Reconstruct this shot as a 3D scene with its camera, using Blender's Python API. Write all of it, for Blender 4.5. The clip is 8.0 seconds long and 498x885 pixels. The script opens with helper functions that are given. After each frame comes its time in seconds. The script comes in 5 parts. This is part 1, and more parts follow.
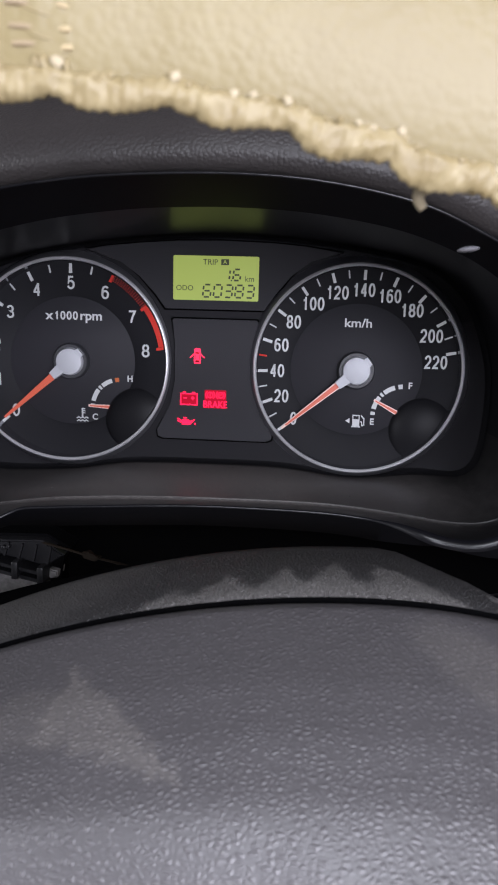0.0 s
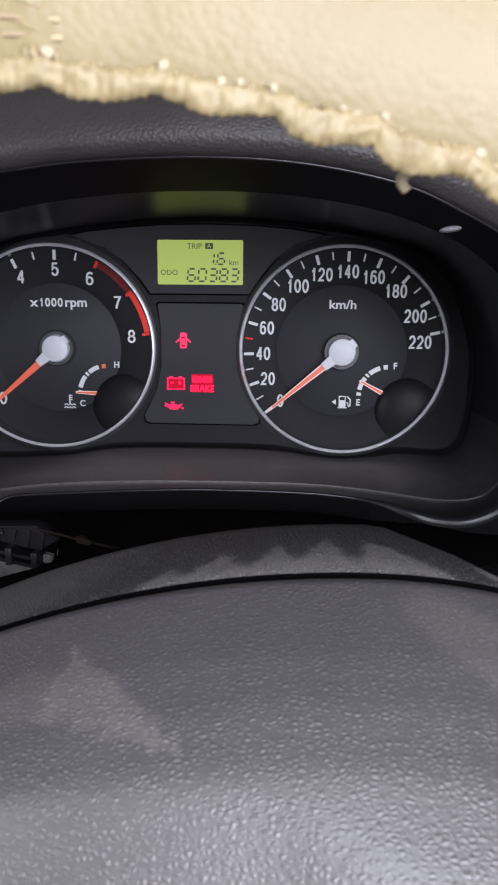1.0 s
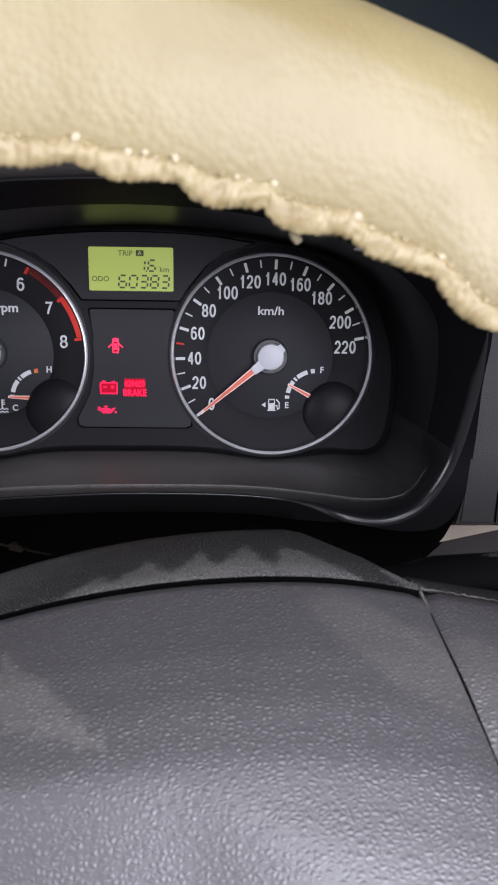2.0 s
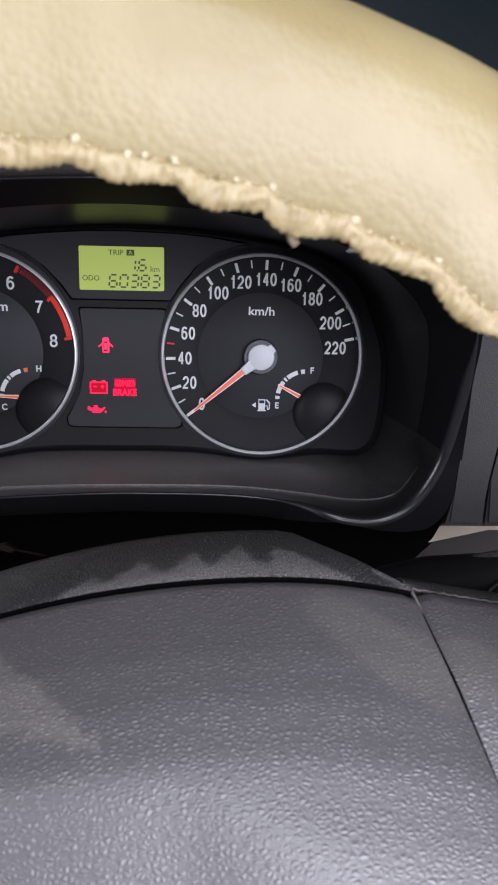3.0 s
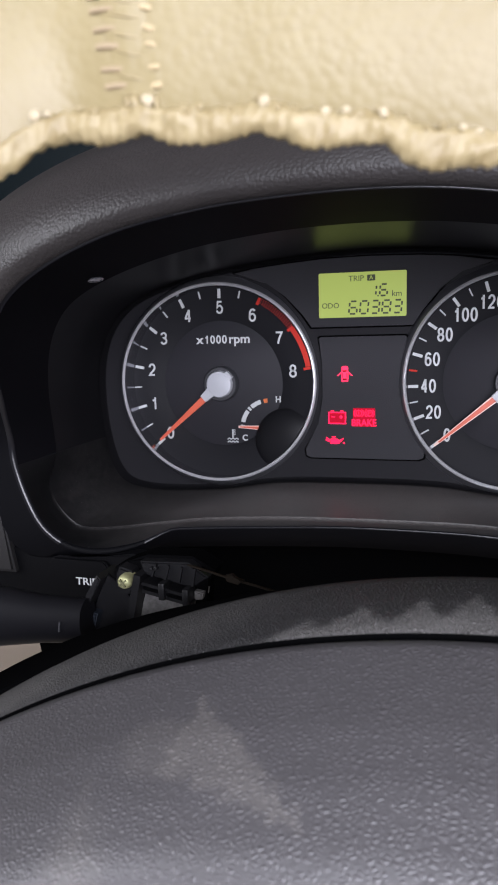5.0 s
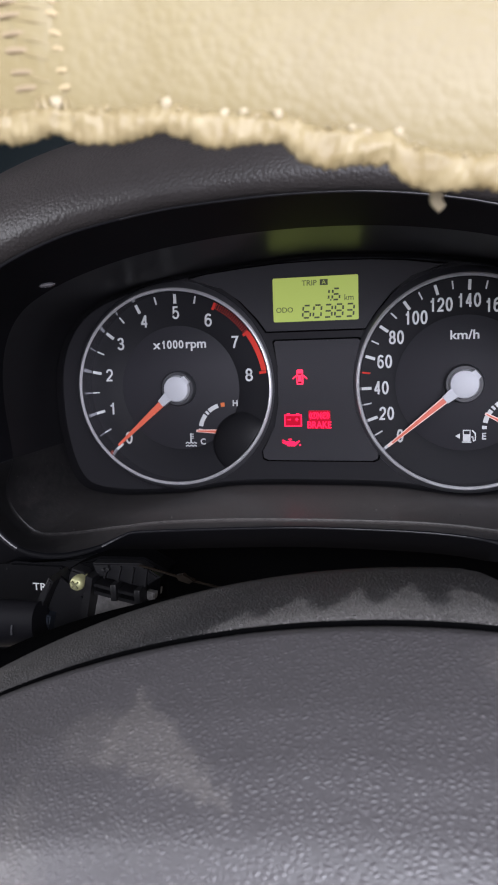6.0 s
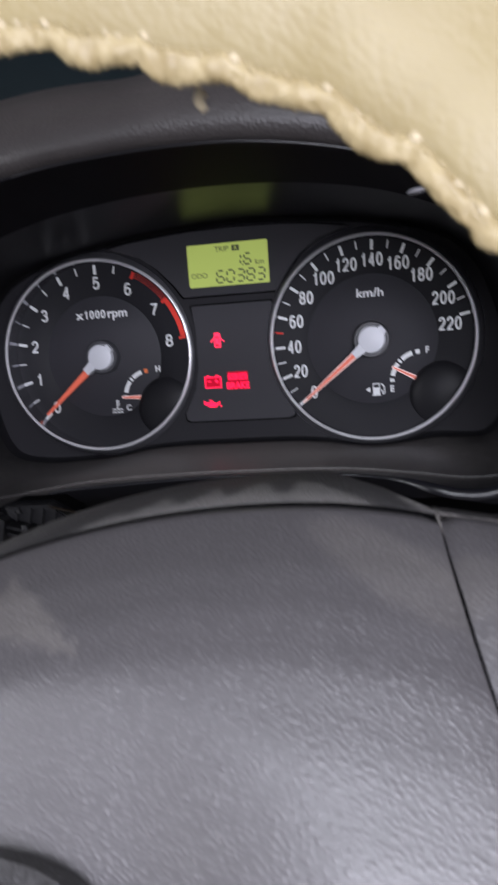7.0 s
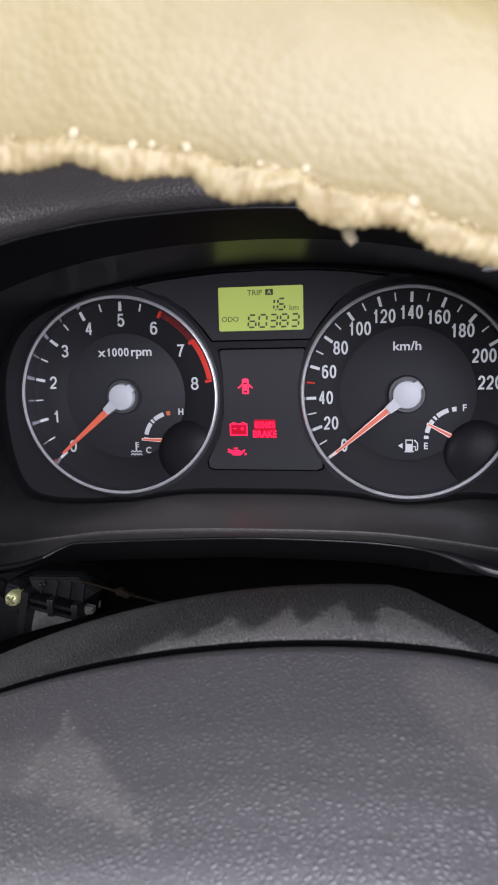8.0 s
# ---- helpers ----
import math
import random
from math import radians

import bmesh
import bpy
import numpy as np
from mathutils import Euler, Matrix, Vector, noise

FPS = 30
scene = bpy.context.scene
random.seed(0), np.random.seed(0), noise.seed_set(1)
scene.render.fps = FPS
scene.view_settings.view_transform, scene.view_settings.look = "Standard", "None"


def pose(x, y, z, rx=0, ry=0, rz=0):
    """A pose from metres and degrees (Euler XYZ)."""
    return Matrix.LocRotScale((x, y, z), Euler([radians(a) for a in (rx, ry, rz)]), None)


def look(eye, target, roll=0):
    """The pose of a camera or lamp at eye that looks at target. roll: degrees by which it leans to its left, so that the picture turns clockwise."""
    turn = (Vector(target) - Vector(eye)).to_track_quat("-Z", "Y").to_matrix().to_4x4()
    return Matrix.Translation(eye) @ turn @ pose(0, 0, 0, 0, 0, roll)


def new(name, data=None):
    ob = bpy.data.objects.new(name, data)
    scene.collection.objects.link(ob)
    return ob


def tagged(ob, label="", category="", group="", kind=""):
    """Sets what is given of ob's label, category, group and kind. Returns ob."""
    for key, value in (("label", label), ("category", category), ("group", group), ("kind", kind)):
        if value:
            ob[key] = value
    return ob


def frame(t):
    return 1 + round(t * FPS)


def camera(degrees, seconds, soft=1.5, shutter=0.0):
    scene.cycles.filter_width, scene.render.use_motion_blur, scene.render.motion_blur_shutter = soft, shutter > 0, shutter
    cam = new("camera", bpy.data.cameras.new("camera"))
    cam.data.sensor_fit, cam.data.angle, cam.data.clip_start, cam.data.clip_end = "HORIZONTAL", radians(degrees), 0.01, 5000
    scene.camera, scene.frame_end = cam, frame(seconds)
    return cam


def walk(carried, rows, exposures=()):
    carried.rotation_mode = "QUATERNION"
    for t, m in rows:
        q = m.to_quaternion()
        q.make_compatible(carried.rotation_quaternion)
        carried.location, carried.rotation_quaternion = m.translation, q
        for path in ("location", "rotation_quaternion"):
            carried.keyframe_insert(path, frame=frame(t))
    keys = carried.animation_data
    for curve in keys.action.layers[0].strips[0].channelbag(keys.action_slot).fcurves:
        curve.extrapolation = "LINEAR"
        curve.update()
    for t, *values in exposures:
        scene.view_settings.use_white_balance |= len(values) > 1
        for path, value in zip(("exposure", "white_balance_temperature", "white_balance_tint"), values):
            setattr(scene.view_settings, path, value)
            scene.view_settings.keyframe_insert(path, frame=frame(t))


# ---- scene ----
# A car's instrument panel seen over the hub and under the covered rim of its steering wheel.
EXPOSURES = [(0.0, 0.20), (0.5, 0.39), (1.0, 0.39), (1.5, 0.29), (3.5, 0.31), (4.2, 0.41), (5.3, 0.37), (6.5, 0.29), (7.2, 0.24), (7.5, 0.26), (8.0, 0.39)]
# ---------------------------------------------------------------- camera and walk
cam = camera(36.94, 8.0, 1.8, 0.2)
# seconds, x, y, z, yaw, pitch, roll
ROWS = [
    (0.0, 0.0534, -0.4072, 0.0278, 4.67, -10.18, 1.54),
    (0.5, 0.0496, -0.4133, 0.0288, 4.99, -10.80, 0.04),
    (1.0, 0.0527, -0.4104, 0.0277, 3.57, -11.38, 0.49),
    (1.5, 0.0632, -0.4201, 0.0308, 0.47, -11.59, 0.46),
    (1.7, 0.0613, -0.4211, 0.0334, -0.42, -11.68, 0.64),
    (2.8, 0.0530, -0.4204, 0.0354, -1.81, -11.87, 1.03),
    (3.0, 0.0562, -0.4213, 0.0350, -2.10, -11.80, 1.19),
    (3.5, 0.0614, -0.4151, 0.0334, -2.16, -11.86, 0.94),
    (3.8, 0.0580, -0.4180, 0.0340, 0.94, -11.81, 0.19),
    (3.9, 0.0537, -0.4173, 0.0342, 4.54, -11.55, -0.11),
    (4.0, 0.0489, -0.4104, 0.0332, 9.88, -10.90, -0.73),
    (4.1, 0.0469, -0.4062, 0.0327, 14.39, -10.65, -1.20),
    (4.2, 0.0501, -0.4013, 0.0303, 17.32, -10.40, -1.70),
    (5.3, 0.0602, -0.4013, 0.0286, 17.06, -8.66, -1.67),
    (5.5, 0.0611, -0.4008, 0.0277, 16.60, -8.55, -1.77),
    (6.0, 0.0676, -0.4035, 0.0270, 14.90, -8.43, -2.07),
    (6.5, 0.0771, -0.4042, 0.0279, 14.32, -8.33, -3.13),
    (6.8, 0.0872, -0.4130, 0.0261, 14.13, -8.53, -3.84),
    (6.9, 0.0880, -0.4150, 0.0219, 13.32, -8.70, -4.05),
    (7.0, 0.0951, -0.4181, 0.0093, 12.22, -9.00, -4.14),
    (7.1, 0.0997, -0.4147, 0.0006, 11.42, -9.48, -4.09),
    (7.2, 0.0980, -0.4160, 0.0002, 11.10, -9.56, -3.99),
    (7.3, 0.0934, -0.4177, 0.0059, 11.26, -9.42, -4.03),
    (7.4, 0.0876, -0.4190, 0.0152, 11.32, -9.11, -3.68),
    (7.5, 0.0833, -0.4220, 0.0245, 11.41, -8.90, -3.28),
    (8.0, 0.0727, -0.4015, 0.0304, 11.41, -8.35, -1.44),
]
walk(cam, [(t, pose(x, y, z, 0, 0, yaw) @ pose(0, 0, 0, 90 + pitch) @ pose(0, 0, 0, 0, 0, roll)) for t, x, y, z, yaw, pitch, roll in ROWS],
     exposures=EXPOSURES)
cam.data.dof.use_dof = True
cam.data.dof.focus_distance = 0.31
cam.data.dof.aperture_fstop = 60.0

# ---------------------------------------------------------------- world and lamps
world = bpy.data.worlds.new("world")
scene.world = world
world.use_nodes = True
world.node_tree.nodes["Background"].inputs[0].default_value = (0.10, 0.13, 0.17, 1)
world.node_tree.nodes["Background"].inputs[1].default_value = 0.12


def area_lamp(name, eye, target, size_x, size_y, power, colour):
    data = bpy.data.lights.new(name, "AREA")
    data.shape, data.size, data.size_y, data.energy, data.color = "RECTANGLE", size_x, size_y, power, colour
    ob = new(name, data)
    ob.matrix_world = look(eye, target)
    return ob


# unseen fill lamps, added behind, at both sides and above; their windows are assumed
area_lamp("rear_fill_light", (0.29, -1.18, 0.09), (0.03, -0.1, -0.02), 0.85, 0.55, 30.0, (0.910, 0.910, 1.045))
area_lamp("left_fill_light", (-0.78, -0.50, 0.18), (0.05, -0.1, 0.0), 0.5, 0.36, 7.0, (0.92, 0.93, 1.0))
area_lamp("right_fill_light", (0.78, -0.75, 0.18), (0.0, -0.2, 0.0), 0.6, 0.40, 5.0, (0.92, 0.93, 1.0))
area_lamp("upper_fill_light", (0.06, -0.95, 0.60), (0.05, -0.30, -0.06), 0.45, 0.22, 6.0, (0.86, 0.90, 1.0))


# ---------------------------------------------------------------- materials
def material(name, colour, rough=0.5, metal=0.0, coat=0.0, spec=0.5):
    m = bpy.data.materials.new(name)
    m.use_nodes = True
    b = m.node_tree.nodes["Principled BSDF"]
    b.inputs["Base Color"].default_value = (*colour, 1)
    b.inputs["Roughness"].default_value = rough
    b.inputs["Metallic"].default_value = metal
    b.inputs["Coat Weight"].default_value = coat
    b.inputs["Specular IOR Level"].default_value = spec
    return m


def node(m, kind, **inputs):
    n = m.node_tree.nodes.new(kind)
    for k, v in inputs.items():
        n.inputs[k.replace("_", " ")].default_value = v
    return n


def link(m, a, b):
    m.node_tree.links.new(a, b)


def bsdf(m):
    return m.node_tree.nodes["Principled BSDF"]


def coords(m):
    return m.node_tree.nodes.new("ShaderNodeTexCoord").outputs["Object"]


def add_bump(m, height, strength, distance):
    b = node(m, "ShaderNodeBump", Strength=strength, Distance=distance)
    link(m, height, b.inputs["Height"])
    link(m, b.outputs[0], bsdf(m).inputs["Normal"])
    return b


def blotches(m, low, high, scale, lo=0.35, hi=0.7, detail=5):
    """Base colour that wanders between two tones."""
    n = node(m, "ShaderNodeTexNoise", Scale=scale, Detail=detail, Roughness=0.6)
    link(m, coords(m), n.inputs["Vector"])
    r = m.node_tree.nodes.new("ShaderNodeValToRGB")
    r.color_ramp.elements[0].position, r.color_ramp.elements[1].position = lo, hi
    r.color_ramp.elements[0].color, r.color_ramp.elements[1].color = (*low, 1), (*high, 1)
    link(m, n.outputs["Fac"], r.inputs[0])
    link(m, r.outputs[0], bsdf(m).inputs["Base Color"])
    return r


def leather(m, scale, strength, distance, stretch=(1, 1, 1)):
    """Pebbled grain: rounded cells with creases between them, broken up by noise."""
    mapping = m.node_tree.nodes.new("ShaderNodeMapping")
    mapping.inputs["Scale"].default_value = stretch
    link(m, coords(m), mapping.inputs["Vector"])
    warp = node(m, "ShaderNodeTexNoise", Scale=scale * 0.6, Detail=2)
    link(m, mapping.outputs[0], warp.inputs["Vector"])
    mix = m.node_tree.nodes.new("ShaderNodeVectorMath")
    mix.operation = "MULTIPLY_ADD"
    mix.inputs[1].default_value = (0.35 / scale,) * 3
    link(m, warp.outputs["Color"], mix.inputs[0])
    link(m, mapping.outputs[0], mix.inputs[2])
    v = node(m, "ShaderNodeTexVoronoi", Scale=scale)
    v.feature = "SMOOTH_F1"
    v.inputs["Smoothness"].default_value = 0.15
    link(m, mix.outputs[0], v.inputs["Vector"])
    fine = node(m, "ShaderNodeTexNoise", Scale=scale * 3.5, Detail=3)
    link(m, coords(m), fine.inputs["Vector"])
    s = m.node_tree.nodes.new("ShaderNodeMath")
    s.operation = "MULTIPLY_ADD"
    s.inputs[1].default_value = -1.0
    link(m, v.outputs["Distance"], s.inputs[0])
    f = m.node_tree.nodes.new("ShaderNodeMath")
    f.operation = "MULTIPLY"
    f.inputs[1].default_value = 0.22
    link(m, fine.outputs["Fac"], f.inputs[0])
    link(m, f.outputs[0], s.inputs[2])
    add_bump(m, s.outputs[0], strength, distance)


def pebbles(m, scale, distance, stretch=(1, 1, 1)):
    """Moulded grain: flat-topped pebbles of uneven size parted by creases."""
    mapping = m.node_tree.nodes.new("ShaderNodeMapping")
    mapping.inputs["Scale"].default_value = stretch
    link(m, coords(m), mapping.inputs["Vector"])
    v = node(m, "ShaderNodeTexVoronoi", Scale=scale)
    v.feature = "DISTANCE_TO_EDGE"
    link(m, mapping.outputs[0], v.inputs["Vector"])
    r = m.node_tree.nodes.new("ShaderNodeMapRange")
    r.interpolation_type = "SMOOTHERSTEP"
    r.inputs[1].default_value, r.inputs[2].default_value = -0.05, 0.62
    link(m, v.outputs["Distance"], r.inputs[0])
    n = node(m, "ShaderNodeTexNoise", Scale=scale * 0.8, Detail=3)
    link(m, mapping.outputs[0], n.inputs["Vector"])
    s = m.node_tree.nodes.new("ShaderNodeMath")
    s.operation = "MULTIPLY_ADD"
    s.inputs[1].default_value = 0.7
    link(m, n.outputs["Fac"], s.inputs[0])
    link(m, r.outputs[0], s.inputs[2])
    add_bump(m, s.outputs[0], 1.0, distance)


def glowing(name, colour, strength, lit=True):
    m = material(name, tuple(c * (0.5 if lit else 0.04) for c in colour), 0.4, spec=0.4 if lit else 0.06)
    bsdf(m).inputs["Emission Color"].default_value = (*colour, 1)
    bsdf(m).inputs["Emission Strength"].default_value = strength
    return m


HUB = material("moulded vinyl", (0.06, 0.058, 0.060), 0.47, spec=0.70)
pebbles(HUB, 1130, 0.00013, (0.70, 1.0, 1.0))


def dust_masks(m, ellipses, base_low, base_high, dust, ragged=0.35, soft=0.28, wedges=(), grain=True, edges=False):
    """Dull dust lying in a few ragged-edged patches (x, y, half length, half width, degrees, amount), over a base that wanders a little."""
    co = coords(m)
    n = node(m, "ShaderNodeTexNoise", Scale=45, Detail=6, Roughness=0.65)
    link(m, co, n.inputs["Vector"])
    base = m.node_tree.nodes.new("ShaderNodeMix")
    base.data_type = "RGBA"
    base.inputs[6].default_value, base.inputs[7].default_value = (*base_low, 1), (*base_high, 1)
    link(m, n.outputs["Fac"], base.inputs[0])
    colour = base.outputs[2]
    fine = node(m, "ShaderNodeTexNoise", Scale=260, Detail=6, Roughness=0.7)
    link(m, co, fine.inputs["Vector"])
    speck = node(m, "ShaderNodeTexNoise", Scale=1900, Detail=3, Roughness=0.6)
    link(m, co, speck.inputs["Vector"])
    powder = m.node_tree.nodes.new("ShaderNodeMapRange")
    powder.inputs[1].default_value, powder.inputs[2].default_value, powder.inputs[3].default_value, powder.inputs[4].default_value = 0.36, 0.64, 0.45, 1.55
    link(m, speck.outputs["Fac"], powder.inputs[0])

    def powdered(amount):
        k = m.node_tree.nodes.new("ShaderNodeMath")
        k.operation = "MULTIPLY"
        link(m, amount, k.inputs[0])
        link(m, powder.outputs[0], k.inputs[1])
        return k.outputs[0]

    for x, y, a, b, turn, amount in ellipses:
        mp = m.node_tree.nodes.new("ShaderNodeMapping")
        mp.vector_type = "TEXTURE"
        mp.inputs["Location"].default_value = (x, y, 0)
        mp.inputs["Rotation"].default_value = (0, 0, radians(turn))
        mp.inputs["Scale"].default_value = (a, b, 1000)
        link(m, co, mp.inputs["Vector"])
        ln = m.node_tree.nodes.new("ShaderNodeVectorMath")
        ln.operation = "LENGTH"
        link(m, mp.outputs[0], ln.inputs[0])
        ad = m.node_tree.nodes.new("ShaderNodeMath")
        ad.operation = "MULTIPLY_ADD"
        ad.inputs[1].default_value = ragged * 2
        link(m, fine.outputs["Fac"], ad.inputs[0])
        link(m, ln.outputs["Value"], ad.inputs[2])
        r = m.node_tree.nodes.new("ShaderNodeMapRange")
        r.inputs[1].default_value, r.inputs[2].default_value = 1.0 + ragged + 0.12, 1.0 + ragged - soft
        r.inputs[3].default_value, r.inputs[4].default_value = 0.0, amount
        link(m, ad.outputs[0], r.inputs[0])
        mix = m.node_tree.nodes.new("ShaderNodeMix")
        mix.data_type = "RGBA"
        mix.inputs[7].default_value = (*dust, 1)
        link(m, powdered(r.outputs[0]), mix.inputs[0])
        link(m, colour, mix.inputs[6])
        colour = mix.outputs[2]
    for corners, amount, blur in wedges:
        least = None
        cx, cy = sum(p[0] for p in corners) / 3, sum(p[1] for p in corners) / 3
        for (ax, ay), (bx, by) in zip(corners, corners[1:] + corners[:1]):
            n2 = Vector((by - ay, ax - bx)).normalized()
            if n2.dot(Vector((cx - ax, cy - ay))) < 0:
                n2 = -n2
            d = m.node_tree.nodes.new("ShaderNodeVectorMath")
            d.operation = "DOT_PRODUCT"
            d.inputs[1].default_value = (n2.x, n2.y, 0)
            link(m, co, d.inputs[0])
            o = m.node_tree.nodes.new("ShaderNodeMath")
            o.operation = "SUBTRACT"
            o.inputs[1].default_value = n2.x * ax + n2.y * ay
            link(m, d.outputs["Value"], o.inputs[0])
            if least is None:
                least = o
            else:
                k = m.node_tree.nodes.new("ShaderNodeMath")
                k.operation = "SMOOTH_MIN"
                k.inputs[2].default_value = 0.001
                link(m, least.outputs[0], k.inputs[0])
                link(m, o.outputs[0], k.inputs[1])
                least = k
        ad = m.node_tree.nodes.new("ShaderNodeMath")
        ad.operation = "MULTIPLY_ADD"
        ad.inputs[1].default_value = 0.009
        link(m, fine.outputs["Fac"], ad.inputs[0])
        link(m, least.outputs[0], ad.inputs[2])
        r = m.node_tree.nodes.new("ShaderNodeMapRange")
        r.inputs[1].default_value, r.inputs[2].default_value = 0.0045 - blur, 0.0045 + blur
        r.inputs[3].default_value, r.inputs[4].default_value = 0.0, amount
        link(m, ad.outputs[0], r.inputs[0])
        mix = m.node_tree.nodes.new("ShaderNodeMix")
        mix.data_type = "RGBA"
        mix.inputs[7].default_value = (*dust, 1)
        link(m, powdered(r.outputs[0]), mix.inputs[0])
        link(m, colour, mix.inputs[6])
        colour = mix.outputs[2]
    v = node(m, "ShaderNodeTexVoronoi", Scale=330)
    link(m, co, v.inputs["Vector"])
    r = m.node_tree.nodes.new("ShaderNodeMapRange")
    r.inputs[1].default_value, r.inputs[2].default_value, r.inputs[3].default_value, r.inputs[4].default_value = 0.06, 0.03, 0.0, 0.5
    link(m, v.outputs["Distance"], r.inputs[0])
    mix = m.node_tree.nodes.new("ShaderNodeMix")
    mix.data_type = "RGBA"
    mix.inputs[7].default_value = (0.30, 0.29, 0.28, 1)
    link(m, r.outputs[0], mix.inputs[0])
    link(m, colour, mix.inputs[6])
    link(m, mix.outputs[2], bsdf(m).inputs["Base Color"])
    if not grain:
        return
    # shade of the grain put into the colour: lighter tops, darker creases
    w = m.node_tree.nodes.new("ShaderNodeMapRange")
    w.inputs[1].default_value, w.inputs[2].default_value, w.inputs[3].default_value, w.inputs[4].default_value = (0.0, 0.35, 0.80, 1.10) if edges else (0.15, 0.75, 1.18, 0.86)
    link(m, m.node_tree.nodes["Voronoi Texture"].outputs["Distance"], w.inputs[0])
    grain_shade = m.node_tree.nodes.new("ShaderNodeVectorMath")
    grain_shade.operation = "SCALE"
    link(m, mix.outputs[2], grain_shade.inputs[0])
    link(m, w.outputs[0], grain_shade.inputs["Scale"])
    link(m, grain_shade.outputs[0], bsdf(m).inputs["Base Color"])


dust_masks(HUB, [(0.004, -0.286, 0.008, 0.006, -30, 0.25), (-0.032, -0.299, 0.016, 0.005, -55, 0.35), (0.091, -0.282, 0.020, 0.008, -40, 0.32), (0.115, -0.285, 0.022, 0.008, -20, 0.30)], (0.039, 0.0365, 0.0388), (0.054, 0.0505, 0.0538), (0.102, 0.094, 0.089), 0.38,
           wedges=[([(0.0100, -0.2770), (0.0365, -0.3020), (0.0070, -0.2915)], 0.50, 0.0009), ([(-0.0065, -0.2935), (0.0065, -0.3120), (-0.0095, -0.3110)], 0.34, 0.0028)], edges=True)
SHROUD = material("hub plastic", (0.05, 0.048, 0.048), 0.55, spec=0.35)
pebbles(SHROUD, 1500, 0.00040, (0.75, 1.0, 1.0))
dust_masks(SHROUD, [(0.034, -0.264, 0.018, 0.007, 0, 0.45), (0.060, -0.264, 0.026, 0.011, 0, 0.6), (-0.055, -0.25, 0.02, 0.012, 20, 0.4), (-0.045, -0.243, 0.065, 0.026, 8, 0.30)],
           (0.0130, 0.0124, 0.0130), (0.0215, 0.0204, 0.0210), (0.100, 0.095, 0.092), 0.5,
           wedges=[([(0.0150, -0.267), (0.0251, -0.2530), (0.0370, -0.267)], 0.45, 0.0013), ([(0.0240, -0.268), (0.0368, -0.2485), (0.0500, -0.268)], 0.55, 0.0011),
                   ([(0.0380, -0.271), (0.0492, -0.2455), (0.0600, -0.271)], 0.6, 0.0009), ([(0.0460, -0.273), (0.0603, -0.2425), (0.0720, -0.273)], 0.6, 0.0007), ([(0.0540, -0.270), (0.0565, -0.2460), (0.0610, -0.270)], 0.4, 0.0006),
                   ([(0.0690, -0.2435), (0.0680, -0.271), (0.0920, -0.266)], 0.65, 0.0008), ([(0.0920, -0.2530), (0.1050, -0.2580), (0.1005, -0.269)], 0.6, 0.0008)], edges=True)
PAD = material("dash vinyl", (0.040, 0.037, 0.036), 0.42, spec=0.20)
blotches(PAD, (0.0165, 0.0146, 0.0146), (0.0245, 0.0218, 0.0215), 18)
leather(PAD, 800, 0.8, 0.00022)
TRIM = material("grained grey plastic", (0.0165, 0.0158, 0.0164), 0.55, spec=0.12)
leather(TRIM, 1500, 0.35, 0.0003)
BEZEL = material("satin black plastic", (0.005, 0.005, 0.0065), 0.28, spec=0.34)
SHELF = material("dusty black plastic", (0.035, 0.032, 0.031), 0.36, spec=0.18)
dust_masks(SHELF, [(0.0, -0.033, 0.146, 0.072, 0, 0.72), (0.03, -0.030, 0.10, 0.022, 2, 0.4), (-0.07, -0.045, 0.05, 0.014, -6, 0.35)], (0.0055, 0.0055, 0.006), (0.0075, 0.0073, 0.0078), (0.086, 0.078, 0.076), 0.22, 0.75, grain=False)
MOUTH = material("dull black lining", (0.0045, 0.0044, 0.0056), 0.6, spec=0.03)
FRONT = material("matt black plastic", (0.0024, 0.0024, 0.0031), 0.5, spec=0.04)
# Near-black that carries the shade in gaps and behind parts.
SHADE_BLACK = material("black for shaded places", (0.0018, 0.0018, 0.002), 0.9, spec=0.0)
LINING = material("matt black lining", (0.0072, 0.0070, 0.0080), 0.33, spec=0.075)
PANEL = material("matt panel", (0.0265, 0.0260, 0.0298), 0.6, spec=0.15)
n_ = node(PANEL, "ShaderNodeTexNoise", Scale=1800, Detail=3)
link(PANEL, coords(PANEL), n_.inputs["Vector"])
add_bump(PANEL, n_.outputs["Fac"], 0.3, 0.0003)
FACE = material("matt dial plate", (0.0145, 0.0142, 0.0163), 0.55, spec=0.08)
n_ = node(FACE, "ShaderNodeTexNoise", Scale=2500, Detail=2)
link(FACE, coords(FACE), n_.inputs["Vector"])
add_bump(FACE, n_.outputs["Fac"], 0.25, 0.0002)
DIAL = material("dial black", (0.0125, 0.0125, 0.0147), 0.6, spec=0.1)
DISC = material("dial disc", (0.0240, 0.0236, 0.0276), 0.6, spec=0.12)
BULGE = material("dial bulge", (0.010, 0.010, 0.0115), 0.45, spec=0.12)
# Print and needles glow a little in place of light falling on them.
PRINT = glowing("glowing white print", (0.80, 0.82, 0.86), 0.12)
SILVER = material("brushed bright ring", (0.66, 0.66, 0.69), 0.36, 0.6)
WALL_GLOSS = material("glossy smoky ring wall", (0.30, 0.30, 0.33), 0.14, 0.9)
CAP = material("silver needle cap", (0.40, 0.41, 0.44), 0.5, 0.1)
NEEDLE = glowing("glowing needle red", (0.75, 0.15, 0.09), 0.27)
NEEDLE_EDGE = material("needle edge", (0.75, 0.55, 0.50), 0.4)
